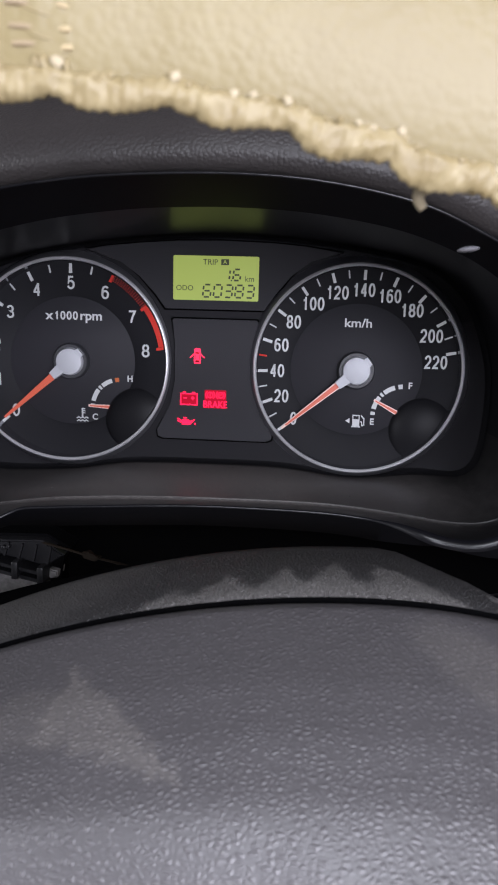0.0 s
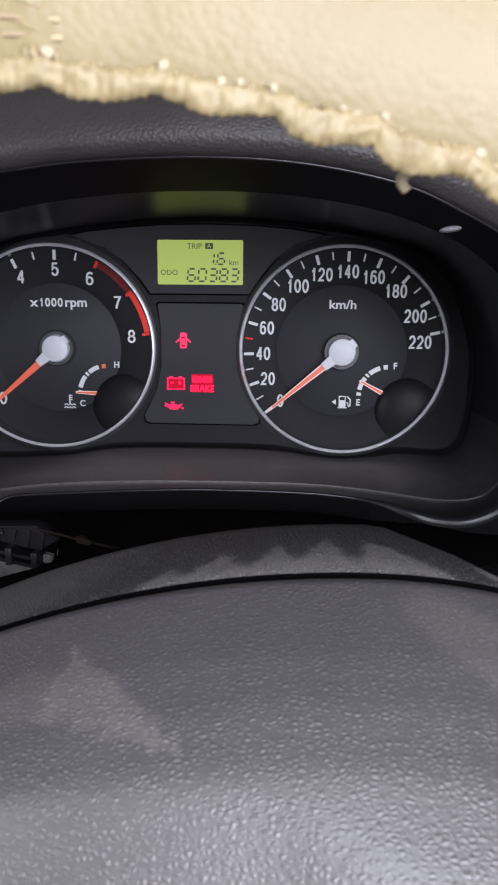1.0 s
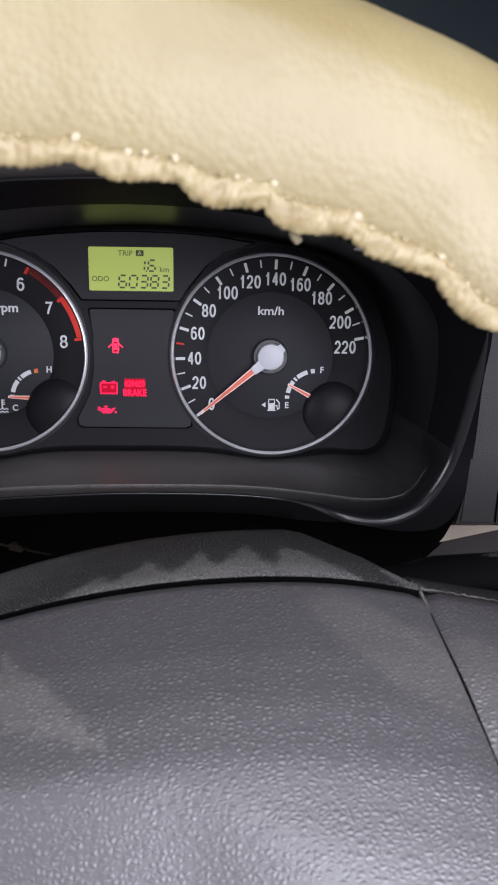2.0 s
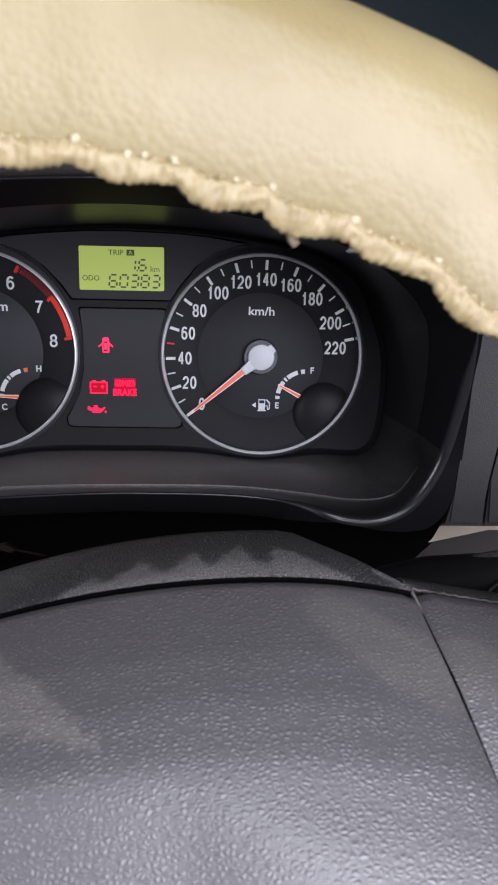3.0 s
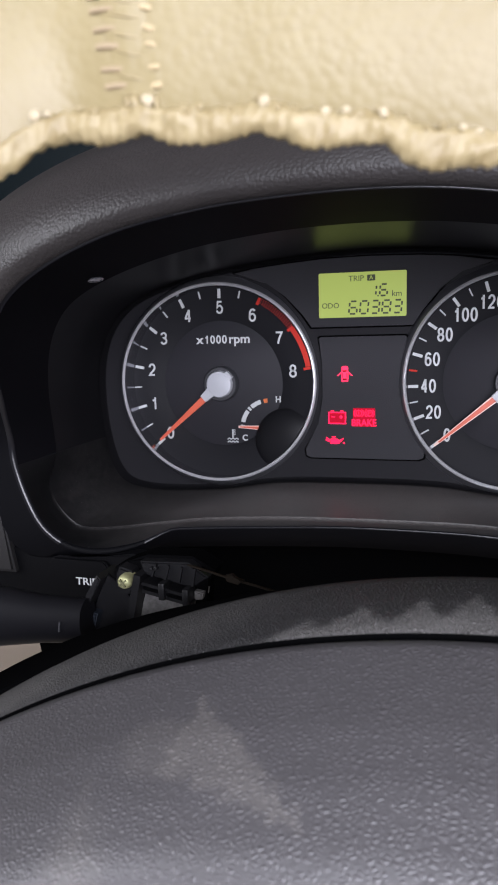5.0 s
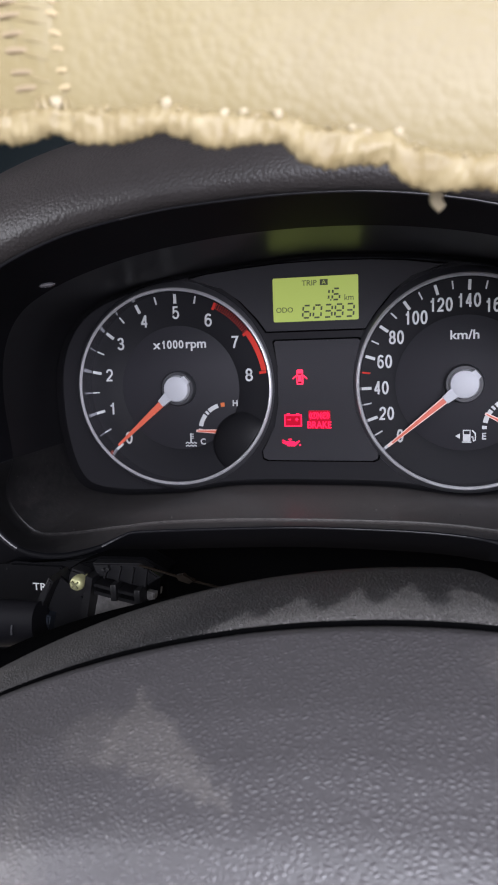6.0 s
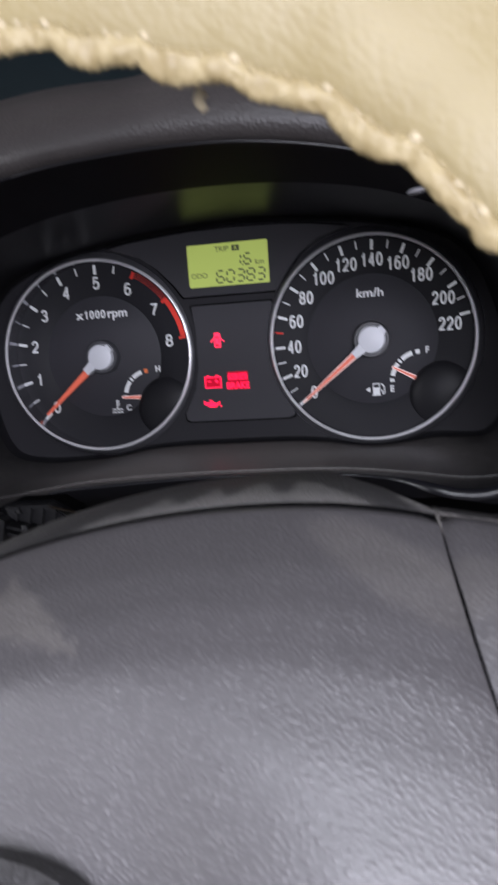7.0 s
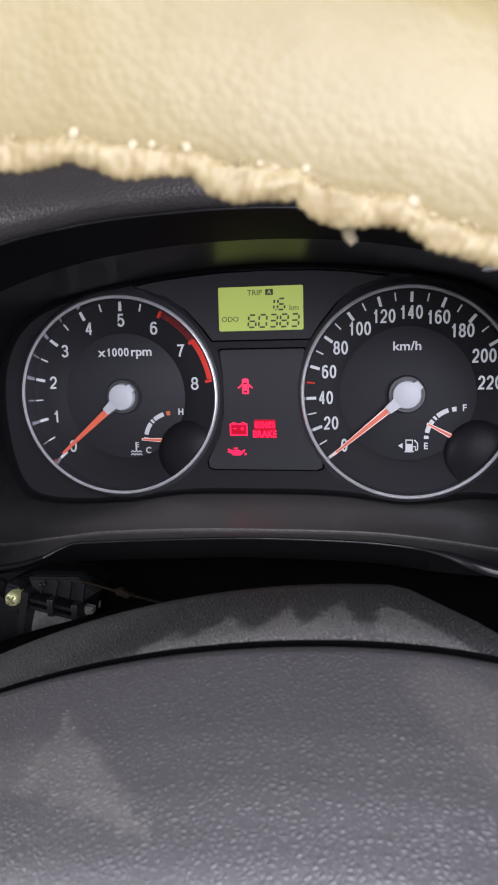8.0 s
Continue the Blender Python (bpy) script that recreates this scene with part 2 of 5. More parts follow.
FLANK = material("smoky plating", (0.16, 0.16, 0.175), 0.3, 0.7)
COLLAR = material("grey collar", (0.028, 0.029, 0.033), 0.5)
ORANGE = material("orange print", (0.55, 0.13, 0.03), 0.5)
WARN_SOFT = glowing("lit pale red symbol", (1.0, 0.03, 0.09), 1.9, False)
WARN_DARK = glowing("dim red window", (0.5, 0.01, 0.02), 0.4, False)
# Glowing red for plates that stand for the bloom round lit symbols.
WARN_DIM = glowing("red bloom round a symbol", (0.9, 0.008, 0.05), 0.48, False)
REDLINE = material("red print", (0.50, 0.035, 0.025), 0.6, spec=0.12)
LCD = glowing("lit display", (0.37, 0.45, 0.115), 0.56)
bsdf(LCD).inputs["Roughness"].default_value = 0.22
SEGMENT = material("display ink", (0.035, 0.045, 0.016), 0.5)
WARN = glowing("lit red symbol", (1.0, 0.014, 0.07), 1.9, False)
CREAM = material("cream leatherette", (0.29, 0.23, 0.13), 0.45, spec=0.32)
blotches(CREAM, (0.142, 0.111, 0.051), (0.174, 0.141, 0.071), 30)
leather(CREAM, 800, 1.0, 0.00008)
HEM = material("gathered cream hem", (0.40, 0.33, 0.21), 0.5, spec=0.35)
blotches(HEM, (0.150, 0.114, 0.053), (0.216, 0.174, 0.093), 300)
n_ = node(HEM, "ShaderNodeTexNoise", Scale=900, Detail=4)
link(HEM, coords(HEM), n_.inputs["Vector"])
add_bump(HEM, n_.outputs["Fac"], 0.4, 0.0004)
THREAD = material("waxed thread", (0.29, 0.245, 0.165), 0.6, spec=0.2)
BLACK = material("black plastic", (0.0055, 0.0055, 0.0062), 0.40, spec=0.22)
BRASS = material("zinc yellow screw", (0.36, 0.36, 0.19), 0.42, 0.6)
SLOT = material("shaded screw slot", (0.10, 0.10, 0.05), 0.6, 0.3)
ALLOY = material("bare alloy", (0.15, 0.145, 0.14), 0.45, 0.4)
blotches(ALLOY, (0.10, 0.097, 0.094), (0.19, 0.185, 0.18), 400)
GLINT = material("bright glint metal", (0.30, 0.30, 0.33), 0.22, 0.7)
BEIGE = material("beige plastic", (0.20, 0.165, 0.13), 0.5)
SEAM_THREAD = material("brown seam thread", (0.195, 0.146, 0.085), 0.7)
SEAM_FAINT = material("faint seam thread", (0.30, 0.235, 0.13), 0.7)
BLUISH = material("blue-black plastic", (0.010, 0.0125, 0.0175), 0.45, spec=0.2)
DUST = material("grey dust", (0.105, 0.098, 0.093), 0.9, spec=0.05)
blotches(DUST, (0.050, 0.047, 0.045), (0.150, 0.140, 0.134), 300)
TRIP_BLACK = material("deep black plastic", (0.0030, 0.0030, 0.0036), 0.5, spec=0.05)
COLUMN = material("brown-black plastic", (0.0140, 0.0115, 0.0115), 0.5, spec=0.15)
STALK = material("satin stalk plastic", (0.0040, 0.0040, 0.0050), 0.45, spec=0.08)
BRASS_SHADED = material("brass darkened as shaded", (0.0055, 0.0036, 0.0020), 0.6, spec=0.1)
GLASS_DARK = material("dark glass", (0.003, 0.007, 0.009), 0.25, spec=0.25)
CLOTH = material("cabin lining", (0.22, 0.20, 0.18), 0.9)


# ---------------------------------------------------------------- mesh helpers
def finish(name, bm, mat, label="", angle=40):
    bmesh.ops.recalc_face_normals(bm, faces=bm.faces)
    return finish_raw(name, bm, mat, label, angle)


def finish_raw(name, bm, mat, label="", angle=40):
    for f in bm.faces:
        f.smooth = True
    for e in bm.edges:
        if len(e.link_faces) == 2 and e.calc_face_angle(0) > radians(angle):
            e.smooth = False
    me = bpy.data.meshes.new(name)
    bm.to_mesh(me)
    bm.free()
    me.materials.append(mat)
    return tagged(new(name, me), label)


def part(name, bm, mat, parent, label="", angle=40):
    ob = finish(name, bm, mat, label, angle)
    ob.parent = parent
    return ob


def thing(name, label, category, group="", kind="", at=(0, 0, 0)):
    ob = new(name)
    ob.empty_display_size = 0.02
    ob.location = at
    return tagged(ob, label, category, group, kind)


def loft(rings, closed=True, cap=False):
    """A skin over rings of the same number of points."""
    bm = bmesh.new()
    vs = [[bm.verts.new(p) for p in ring] for ring in rings]
    n = len(rings[0])
    for a, b in zip(vs, vs[1:]):
        for i in range(n if closed else n - 1):
            j = (i + 1) % n
            bm.faces.new((a[i], a[j], b[j], b[i]))
    if cap:
        bm.faces.new(vs[0])
        bm.faces.new(vs[-1])
    return bm


def spline(points, n, closed=False):
    """n points along a smooth curve through the given ones, evenly spaced."""
    pts = [Vector(p) for p in points]
    m = len(pts)
    fine = []
    for i in range(m if closed else m - 1):
        if closed:
            a, b, c, d = (pts[(i + k - 1) % m] for k in range(4))
        else:
            a, b, c, d = pts[max(i - 1, 0)], pts[i], pts[i + 1], pts[min(i + 2, m - 1)]
        for k in range(24):
            t = k / 24
            fine.append(0.5 * ((2 * b) + (c - a) * t + (2 * a - 5 * b + 4 * c - d) * t * t + (3 * b - a - 3 * c + d) * t ** 3))
    fine.append(pts[0] if closed else pts[-1])
    acc = [0.0]
    for p, q in zip(fine, fine[1:]):
        acc.append(acc[-1] + (q - p).length)
    out, j = [], 0
    for i in range(n):
        s = acc[-1] * i / (n if closed else n - 1)
        while j < len(fine) - 2 and acc[j + 1] < s:
            j += 1
        w = (s - acc[j]) / max(acc[j + 1] - acc[j], 1e-9)
        out.append(fine[j].lerp(fine[j + 1], min(w, 1.0)))
    return out


def sweep(path, radius, sides=10, closed=False, cap=True, flat=1.0):
    """A tube along a path; radius is a number or a function of the index."""
    rings, n = [], len(path)
    for i, p in enumerate(path):
        a, b = path[(i - 1) % n if closed else max(i - 1, 0)], path[(i + 1) % n if closed else min(i + 1, n - 1)]
        d = (b - a).normalized()
        u = d.cross(Vector((0, 1, 0)))
        u = (u if u.length > 1e-4 else Vector((1, 0, 0))).normalized()
        w = d.cross(u).normalized()
        r = radius(i) if callable(radius) else radius
        rings.append([p + r * (math.cos(t) * u + math.sin(t) * w * flat) for t in (2 * math.pi * k / sides for k in range(sides))])
    if closed:
        rings.append(rings[0])
    bm = loft(rings, True, cap and not closed)
    if closed:
        bmesh.ops.remove_doubles(bm, verts=bm.verts, dist=1e-7)
    return bm


def box(x0, x1, y0, y1, z0, z1, bevel=0.0, segments=2):
    bm = bmesh.new()
    bmesh.ops.create_cube(bm, size=1)
    for v in bm.verts:
        v.co = Vector(((x0 + x1) / 2 + v.co.x * (x1 - x0), (y0 + y1) / 2 + v.co.y * (y1 - y0), (z0 + z1) / 2 + v.co.z * (z1 - z0)))
    if bevel:
        bmesh.ops.bevel(bm, geom=bm.edges[:], offset=bevel, segments=segments, affect="EDGES", profile=0.5)
    return bm


def plate(outline, y0, y1, bevel=0.0):
    """A flat plate with an outline of (x, z), from y0 (front) to y1 (back)."""
    bm = bmesh.new()
    a = [bm.verts.new((x, y0, z)) for x, z in outline]
    b = [bm.verts.new((x, y1, z)) for x, z in outline]
    bm.faces.new(a)
    bm.faces.new(b[::-1])
    for i in range(len(a)):
        j = (i + 1) % len(a)
        bm.faces.new((a[i], b[i], b[j], a[j]))
    if bevel:
        front = set(a)
        bmesh.ops.bevel(bm, geom=[e for e in bm.edges if e.verts[0] in front and e.verts[1] in front], offset=bevel, segments=2, affect="EDGES")
    return bm


def revolve(profile, cx, cz, n=96, closed_profile=False):
    """Profile of (radius, y) turned about the line x = cx, z = cz."""
    rings = []
    prof = list(profile) + ([profile[0]] if closed_profile else [])
    for r, y in prof:
        rings.append([(cx + r * math.cos(t), y, cz + r * math.sin(t)) for t in (2 * math.pi * k / n for k in range(n))])
    bm = loft(rings)
    bmesh.ops.remove_doubles(bm, verts=bm.verts, dist=1e-6)
    return bm


def sector(cx, cz, r0, r1, a0, a1, y0, y1, n=24):
    """A curved strip between two radii and two angles in degrees."""
    up = [(cx + r1 * math.cos(radians(a0 + (a1 - a0) * k / n)), cz + r1 * math.sin(radians(a0 + (a1 - a0) * k / n))) for k in range(n + 1)]
    dn = [(cx + r0 * math.cos(radians(a1 + (a0 - a1) * k / n)), cz + r0 * math.sin(radians(a1 + (a0 - a1) * k / n))) for k in range(n + 1)]
    return plate(up + dn, y0, y1)


def bar(x0, z0, x1, z1, width, y0, y1, width2=None):
    """A straight strip from one point to another."""
    d = Vector((x1 - x0, z1 - z0)).normalized()
    s, e = Vector((-d.y, d.x)) * width / 2, Vector((-d.y, d.x)) * (width2 if width2 is not None else width) / 2
    return plate([(x0 + s.x, z0 + s.y), (x0 - s.x, z0 - s.y), (x1 - e.x, z1 - e.y), (x1 + e.x, z1 + e.y)], y0, y1)


def join(*bms):
    out = bmesh.new()
    for b in bms:
        me = bpy.data.meshes.new("piece")
        b.to_mesh(me)
        b.free()
        out.from_mesh(me)
        bpy.data.meshes.remove(me)
    return out


def rounded(x0, x1, z0, z1, r, n=6):
    pts = []
    for cx, cz, a in ((x1 - r, z1 - r, 0), (x0 + r, z1 - r, 90), (x0 + r, z0 + r, 180), (x1 - r, z0 + r, 270)):
        pts += [(cx + r * math.cos(radians(a + 90 * k / n)), cz + r * math.sin(radians(a + 90 * k / n))) for k in range(n + 1)]
    return pts


def lettering(text, x, z, y, height, squeeze=1.0, bold=0.0, depth=0.00015):
    """A mesh of the text, centred at x and z, facing the driver. height: of a capital."""
    c = bpy.data.curves.new("lettering", "FONT")
    c.body, c.size, c.align_x, c.align_y = text, height / 0.7, "CENTER", "CENTER"
    c.extrude, c.offset, c.resolution_u = depth, bold, 3
    ob = bpy.data.objects.new("lettering", c)
    scene.collection.objects.link(ob)
    bpy.context.view_layer.update()
    me = bpy.data.meshes.new_from_object(ob.evaluated_get(bpy.context.evaluated_depsgraph_get()))
    bm = bmesh.new()
    bm.from_mesh(me)
    bpy.data.objects.remove(ob)
    bpy.data.meshes.remove(me)
    bpy.data.curves.remove(c)
    lo, hi = min(v.co.y for v in bm.verts), max(v.co.y for v in bm.verts)
    mid = (min(v.co.x for v in bm.verts) + max(v.co.x for v in bm.verts)) / 2
    for v in bm.verts:
        v.co = Vector((x + (v.co.x - mid) * squeeze, y - v.co.z, z + v.co.y - (lo + hi) / 2))
    return bm


def arc(cx, cz, rx, rz, a0, a1, n=14):
    return [(cx + rx * math.cos(radians(a0 + (a1 - a0) * k / n)), cz + rz * math.sin(radians(a0 + (a1 - a0) * k / n))) for k in range(n + 1)]


STROKES = {
    "0": [arc(0.5, 0.5, 0.5, 0.5, 90, 450, 28)],
    "1": [[(0.62, -0.06), (0.62, 1.06)], [(0.60, 0.90), (0.46, 0.80), (0.30, 0.765), (0.14, 0.76)]],
    "2": [arc(0.5, 0.70, 0.48, 0.30, 175, -30) + [(0.62, 0.36), (0.22, 0.16), (0.04, 0.0), (1.0, 0.0)]],
    "3": [arc(0.48, 0.755, 0.44, 0.245, 165, -80) + arc(0.48, 0.265, 0.50, 0.265, 85, -165)],
    "4": [[(0.74, -0.06), (0.74, 1.06)], [(0.70, 0.99), (0.04, 0.29)], [(-0.06, 0.27), (1.06, 0.27)]],
    "5": [[(0.92, 1.0), (0.20, 1.0), (0.08, 0.50)] + arc(0.48, 0.325, 0.50, 0.325, 128, -160)],
    "6": [arc(0.56, 0.62, 0.50, 0.38, 40, 165) + arc(0.5, 0.31, 0.48, 0.31, 180, 540, 26)],
    "7": [[(0.0, 1.0), (1.0, 1.0), (0.66, 0.60), (0.44, 0.26), (0.36, 0.0)]],
    "8": [arc(0.5, 0.755, 0.42, 0.245, 90, 450, 24), arc(0.5, 0.26, 0.50, 0.26, 90, 450, 24)],
    "9": [arc(0.44, 0.38, 0.50, 0.38, 220, 345) + arc(0.5, 0.69, 0.48, 0.31, 0, 360, 26)],
}


def ribbon(points, width, y0, y1):
    """A flat stroke of even width along points of (x, z)."""
    pts = [Vector(p) for p in points]
    left, right = [], []
    for i, p in enumerate(pts):
        a, b = (p - pts[i - 1]) if i else None, (pts[i + 1] - p) if i < len(pts) - 1 else None
        d = ((a.normalized() if a else b.normalized()) + (b.normalized() if b else a.normalized()))
        d = d.normalized() if d.length > 0.3 else a.normalized()
        n = Vector((-d.y, d.x))
        k = width / 2 / max(n.dot(Vector((-(b or a).y, (b or a).x)).normalized()), 0.45)
        left.append(p + n * k)
        right.append(p - n * k)
    bm = bmesh.new()
    rows = [[bm.verts.new((q.x, y, q.y)) for q in side] for side, y in ((left, y0), (right, y0), (left, y1), (right, y1))]
    for i in range(len(pts) - 1):
        for a, b in ((0, 1), (2, 0), (1, 3)):
            bm.faces.new((rows[a][i], rows[a][i + 1], rows[b][i + 1], rows[b][i]))
    return bm


def figures(text, x, z, y, height, wide=0.50, stroke=0.14, gap=0.085):
    """Printed figures, one mesh each, centred at x and z."""
    w, st = height * wide, height * stroke
    step = w + height * gap
    out = []
    for k, ch in enumerate(text):
        x0 = x + (k - (len(text) - 1) / 2) * step - (w - st) / 2
        out.append(join(*[ribbon([(x0 + u * (w - st), z - height / 2 + st / 2 + v * (height - st)) for u, v in stroke_line], st, y, y + 0.0003) for stroke_line in STROKES[ch]]))
    return out


def islands(bm):
    """The loose pieces of a mesh, each as a mesh of its own."""
    left, out = set(bm.verts), []
    while left:
        stack, found = [left.pop()], set()
        while stack:
            v = stack.pop()
            found.add(v)
            for e in v.link_edges:
                w = e.other_vert(v)
                if w in left:
                    left.discard(w)
                    stack.append(w)
        piece, twin = bmesh.new(), {}
        for v in found:
            twin[v] = piece.verts.new(v.co)
        for f in {f for v in found for f in v.link_faces}:
            piece.faces.new([twin[v] for v in f.verts])
        out.append(piece)
    bm.free()
    return out


# ---------------------------------------------------------------- instrument cluster
TX, SX, DZ = -0.0812, 0.0774, -0.0038        # dial centres
RING = 0.0556
TICK_IN = 0.0482
DISC_R, DISC_Y = 0.0358, 0.006               # the inner disc lies deeper than the scale

cluster = thing("instrument_cluster", "lit car instrument cluster with two bright-ringed dials in dark plastic", "instrument cluster", at=(0, 0, -0.06))


def cpart(name, bm, mat, label="", parent=None, angle=40):
    ob = finish(name, bm, mat, label, angle)
    ob.parent = parent or cluster
    if not parent:
        ob.matrix_parent_inverse = Matrix.Translation(-cluster.location)
    return ob


FACE_OUT = spline([(0.003, 0, 0.066), (0.06, 0, 0.0625), (0.108, 0, 0.0535), (0.131, 0, 0.038), (0.1428, 0, 0.014), (0.1476, 0, -0.010),
                   (0.1455, 0, -0.044), (0.1360, 0, -0.0578), (0.109, 0, -0.0578), (0.077, 0, -0.0620), (0.04, 0, -0.0580), (0, 0, -0.0575),
                   (-0.046, 0, -0.0585), (-0.080, 0, -0.0635), (-0.125, 0, -0.0645), (-0.1455, 0, -0.056), (-0.1545, 0, -0.025), (-0.1535, 0, 0.0125),
                   (-0.139, 0, 0.038), (-0.11, 0, 0.052), (-0.06, 0, 0.0615)], 160, True)
# the plate with two round openings
bm = bmesh.new()
outer = [bm.verts.new(p + Vector((0, 0.0012, 0))) for p in FACE_OUT]
edges = [bm.edges.new((outer[i], outer[(i + 1) % len(outer)])) for i in range(len(outer))]
for cx in (TX, SX):
    hole = [bm.verts.new((cx + (RING - 0.001) * math.cos(t), 0.0012, DZ + (RING - 0.001) * math.sin(t))) for t in (2 * math.pi * k / 96 for k in range(96))]
    edges += [bm.edges.new((hole[i], hole[(i + 1) % 96])) for i in range(96)]
bmesh.ops.triangle_fill(bm, use_beauty=True, use_dissolve=False, edges=edges)
cpart("face_plate", bm, FACE, "dark grained plastic plate")

# raised display frame and lower centre panel
def grown(pts, d):
    c = Vector((sum(p[0] for p in pts) / len(pts), sum(p[1] for p in pts) / len(pts)))
    return [(x + d * (1 if x > c.x else -1), z + d * (1 if z > c.y else -1)) for x, z in pts]


SURROUND = [(-0.0275, 0.0268), (-0.0330, 0.0345), (-0.0415, 0.0440), (-0.0520, 0.0515), (-0.0720, 0.0572), (-0.0600, 0.0592), (-0.0400, 0.0612), (-0.02, 0.0626), (0.003, 0.0630), (0.03, 0.0622), (0.048, 0.0607), (0.0680, 0.0578), (0.0505, 0.0535), (0.0400, 0.0455), (0.0315, 0.0345), (0.0265, 0.0268)]
cpart("display_surround", plate(SURROUND, -0.0006, 0.0011, 0.0004), PANEL)
cpart("surround_groove", plate(grown(SURROUND, 0.0008), 0.0006, 0.0011), SHADE_BLACK)
CENTRE = [(-0.0225, 0.0215), (0.0222, 0.0215), (0.0235, 0.0205), (0.0215, 0.008), (0.0215, -0.012), (0.0245, -0.026), (0.0330, -0.0395), (0.0322, -0.0436), (0.0295, -0.0448),
                             (-0.0285, -0.0448), (-0.0312, -0.0436), (-0.0318, -0.0395), (-0.0240, -0.026), (-0.0215, -0.012), (-0.0215, 0.008), (-0.0238, 0.0205)]
cpart("centre_panel", plate(CENTRE, -0.0006, 0.001, 0.0004), PANEL)
cpart("panel_groove", plate(grown(CENTRE, 0.0008), 0.0006, 0.0011), SHADE_BLACK)

display = cpart("display", plate(rounded(-0.0231, 0.0231, 0.0316, 0.0550, 0.0008, 3), -0.0010, 0.0005), LCD, "yellow-green backlit display")


def seven(ch, x, z, h, w, t):
    """The lit bars of one figure; x, z is its lower left corner."""
    on = {"0": "abcdef", "1": "bc", "2": "abged", "3": "abgcd", "4": "fgbc", "5": "afgcd", "6": "afgedc", "7": "abc", "8": "abcdefg", "9": "abcdfg"}[ch]
    g, s, out = t * 0.22, 0.10, []
    ends = {"a": (0, h, w, h), "b": (w, h, w, h / 2), "c": (w, h / 2, w, 0), "d": (0, 0, w, 0), "e": (0, h / 2, 0, 0), "f": (0, h, 0, h / 2), "g": (0, h / 2, w, h / 2)}
    for k in on:
        ax, az, bx, bz = ends[k]
        d = Vector((bx - ax, bz - az)).normalized() * (g + t / 2)
        ax, az, bx, bz = ax + d.x, az + d.y, bx - d.x, bz - d.y
        out.append(bar(x + ax + s * az, z + az, x + bx + s * bz, z + bz, t, -0.0013, -0.00095))
    return join(*out)


for i, ch in enumerate("60383"):
    for piece in islands(seven(ch, -0.0070 + i * 0.0058, 0.0334, 0.0065, 0.0041, 0.0009)):
        cpart("segment", piece, SEGMENT, "", display)
for piece in islands(seven("1", 0.0036, 0.0424, 0.0058, 0.0036, 0.0009)):
    cpart("segment", piece, SEGMENT, "", display)
for piece in islands(seven("6", 0.0092, 0.0424, 0.0058, 0.0038, 0.0009)):
    cpart("segment", piece, SEGMENT, "", display)
cpart("decimal_point", box(0.0081, 0.0088, -0.0013, -0.0009, 0.0420, 0.0427), SEGMENT, "", display)
for text, x, z, h in (("ODO", -0.0168, 0.0380, 0.0028), ("TRIP", -0.0030, 0.0518, 0.0029), ("km", 0.0182, 0.0434, 0.0030)):
    for piece in islands(lettering(text, x, z, -0.0011, h)):
        cpart("letter", piece, SEGMENT, "", display)
cpart("display_badge", plate(rounded(0.0028, 0.0070, 0.0503, 0.0534, 0.0002, 2), -0.0013, -0.0009), SEGMENT, "", display)
for piece in islands(lettering("A", 0.0049, 0.0519, -0.0014, 0.0022)):
    cpart("letter", piece, LCD, "", display)


def dial(name, cx, first, k, count, sub):
    """The scale with its ring, disc and ticks. first: degrees of zero, k: degrees a step."""
    cone = cpart(name, revolve([(RING - 0.0008, 0.0003), (RING - 0.004, 0.0010), (TICK_IN - 0.001, 0.0015), (DISC_R + 0.0020, 0.0034), (DISC_R - 0.0004, DISC_Y - 0.0013)], cx, DZ), DIAL, "black scale of a round dial", angle=60)
    cpart("inner_disc", revolve([(DISC_R + 0.0004, DISC_Y - 0.0012), (DISC_R - 0.0002, DISC_Y - 0.0016), (0.0, DISC_Y - 0.0016)], cx, DZ), DISC, "dark disc", cone)
    lean = 0.100 if name == "tachometer" else -0.036
    rr, rz = 0.0549, -0.0030

    def leaning(profile, n):
        bm = revolve(profile, cx, rz, n)
        for v in bm.verts:
            if v.co.y < -0.0004:
                v.co.y += lean * (v.co.x - cx)
        return bm

    cpart("ring_wall", leaning([(rr - 0.0012, 0.0012), (rr - 0.0008, -0.0056)], 160), WALL_GLOSS, "glossy black wall inside the ring", cone)
    cpart("ring", leaning([(rr - 0.0008, -0.0048), (rr - 0.0007, -0.0058), (rr - 0.0002, -0.0063), (rr + 0.0006, -0.0061), (rr + 0.0011, -0.0054)], 160), SILVER, "bright metal ring", cone)
    cpart("ring_flank", leaning([(rr + 0.0011, -0.0054), (rr + 0.0023, -0.0042), (rr + 0.0040, -0.0006), (rr + 0.0050, 0.0014)], 128), FLANK, "smoky plated flank of the ring", cone)
    for i in range(count * sub + 1):
        a = radians(first - k * i / sub)
        major = i % sub == 0
        red = name == "tachometer" and i >= 12
        if red and not major:
            continue
        r0, w = (TICK_IN, 0.0015) if major else (TICK_IN + 0.0010, 0.0007)
        r0 = RING - 0.0062 if red else r0
        cpart("tick", bar(cx + r0 * math.cos(a), DZ + r0 * math.sin(a), cx + (RING - 0.0022) * math.cos(a), DZ + (RING - 0.0022) * math.sin(a), w, 0.0002, 0.0012), REDLINE if red else PRINT, "", cone)
    return cone


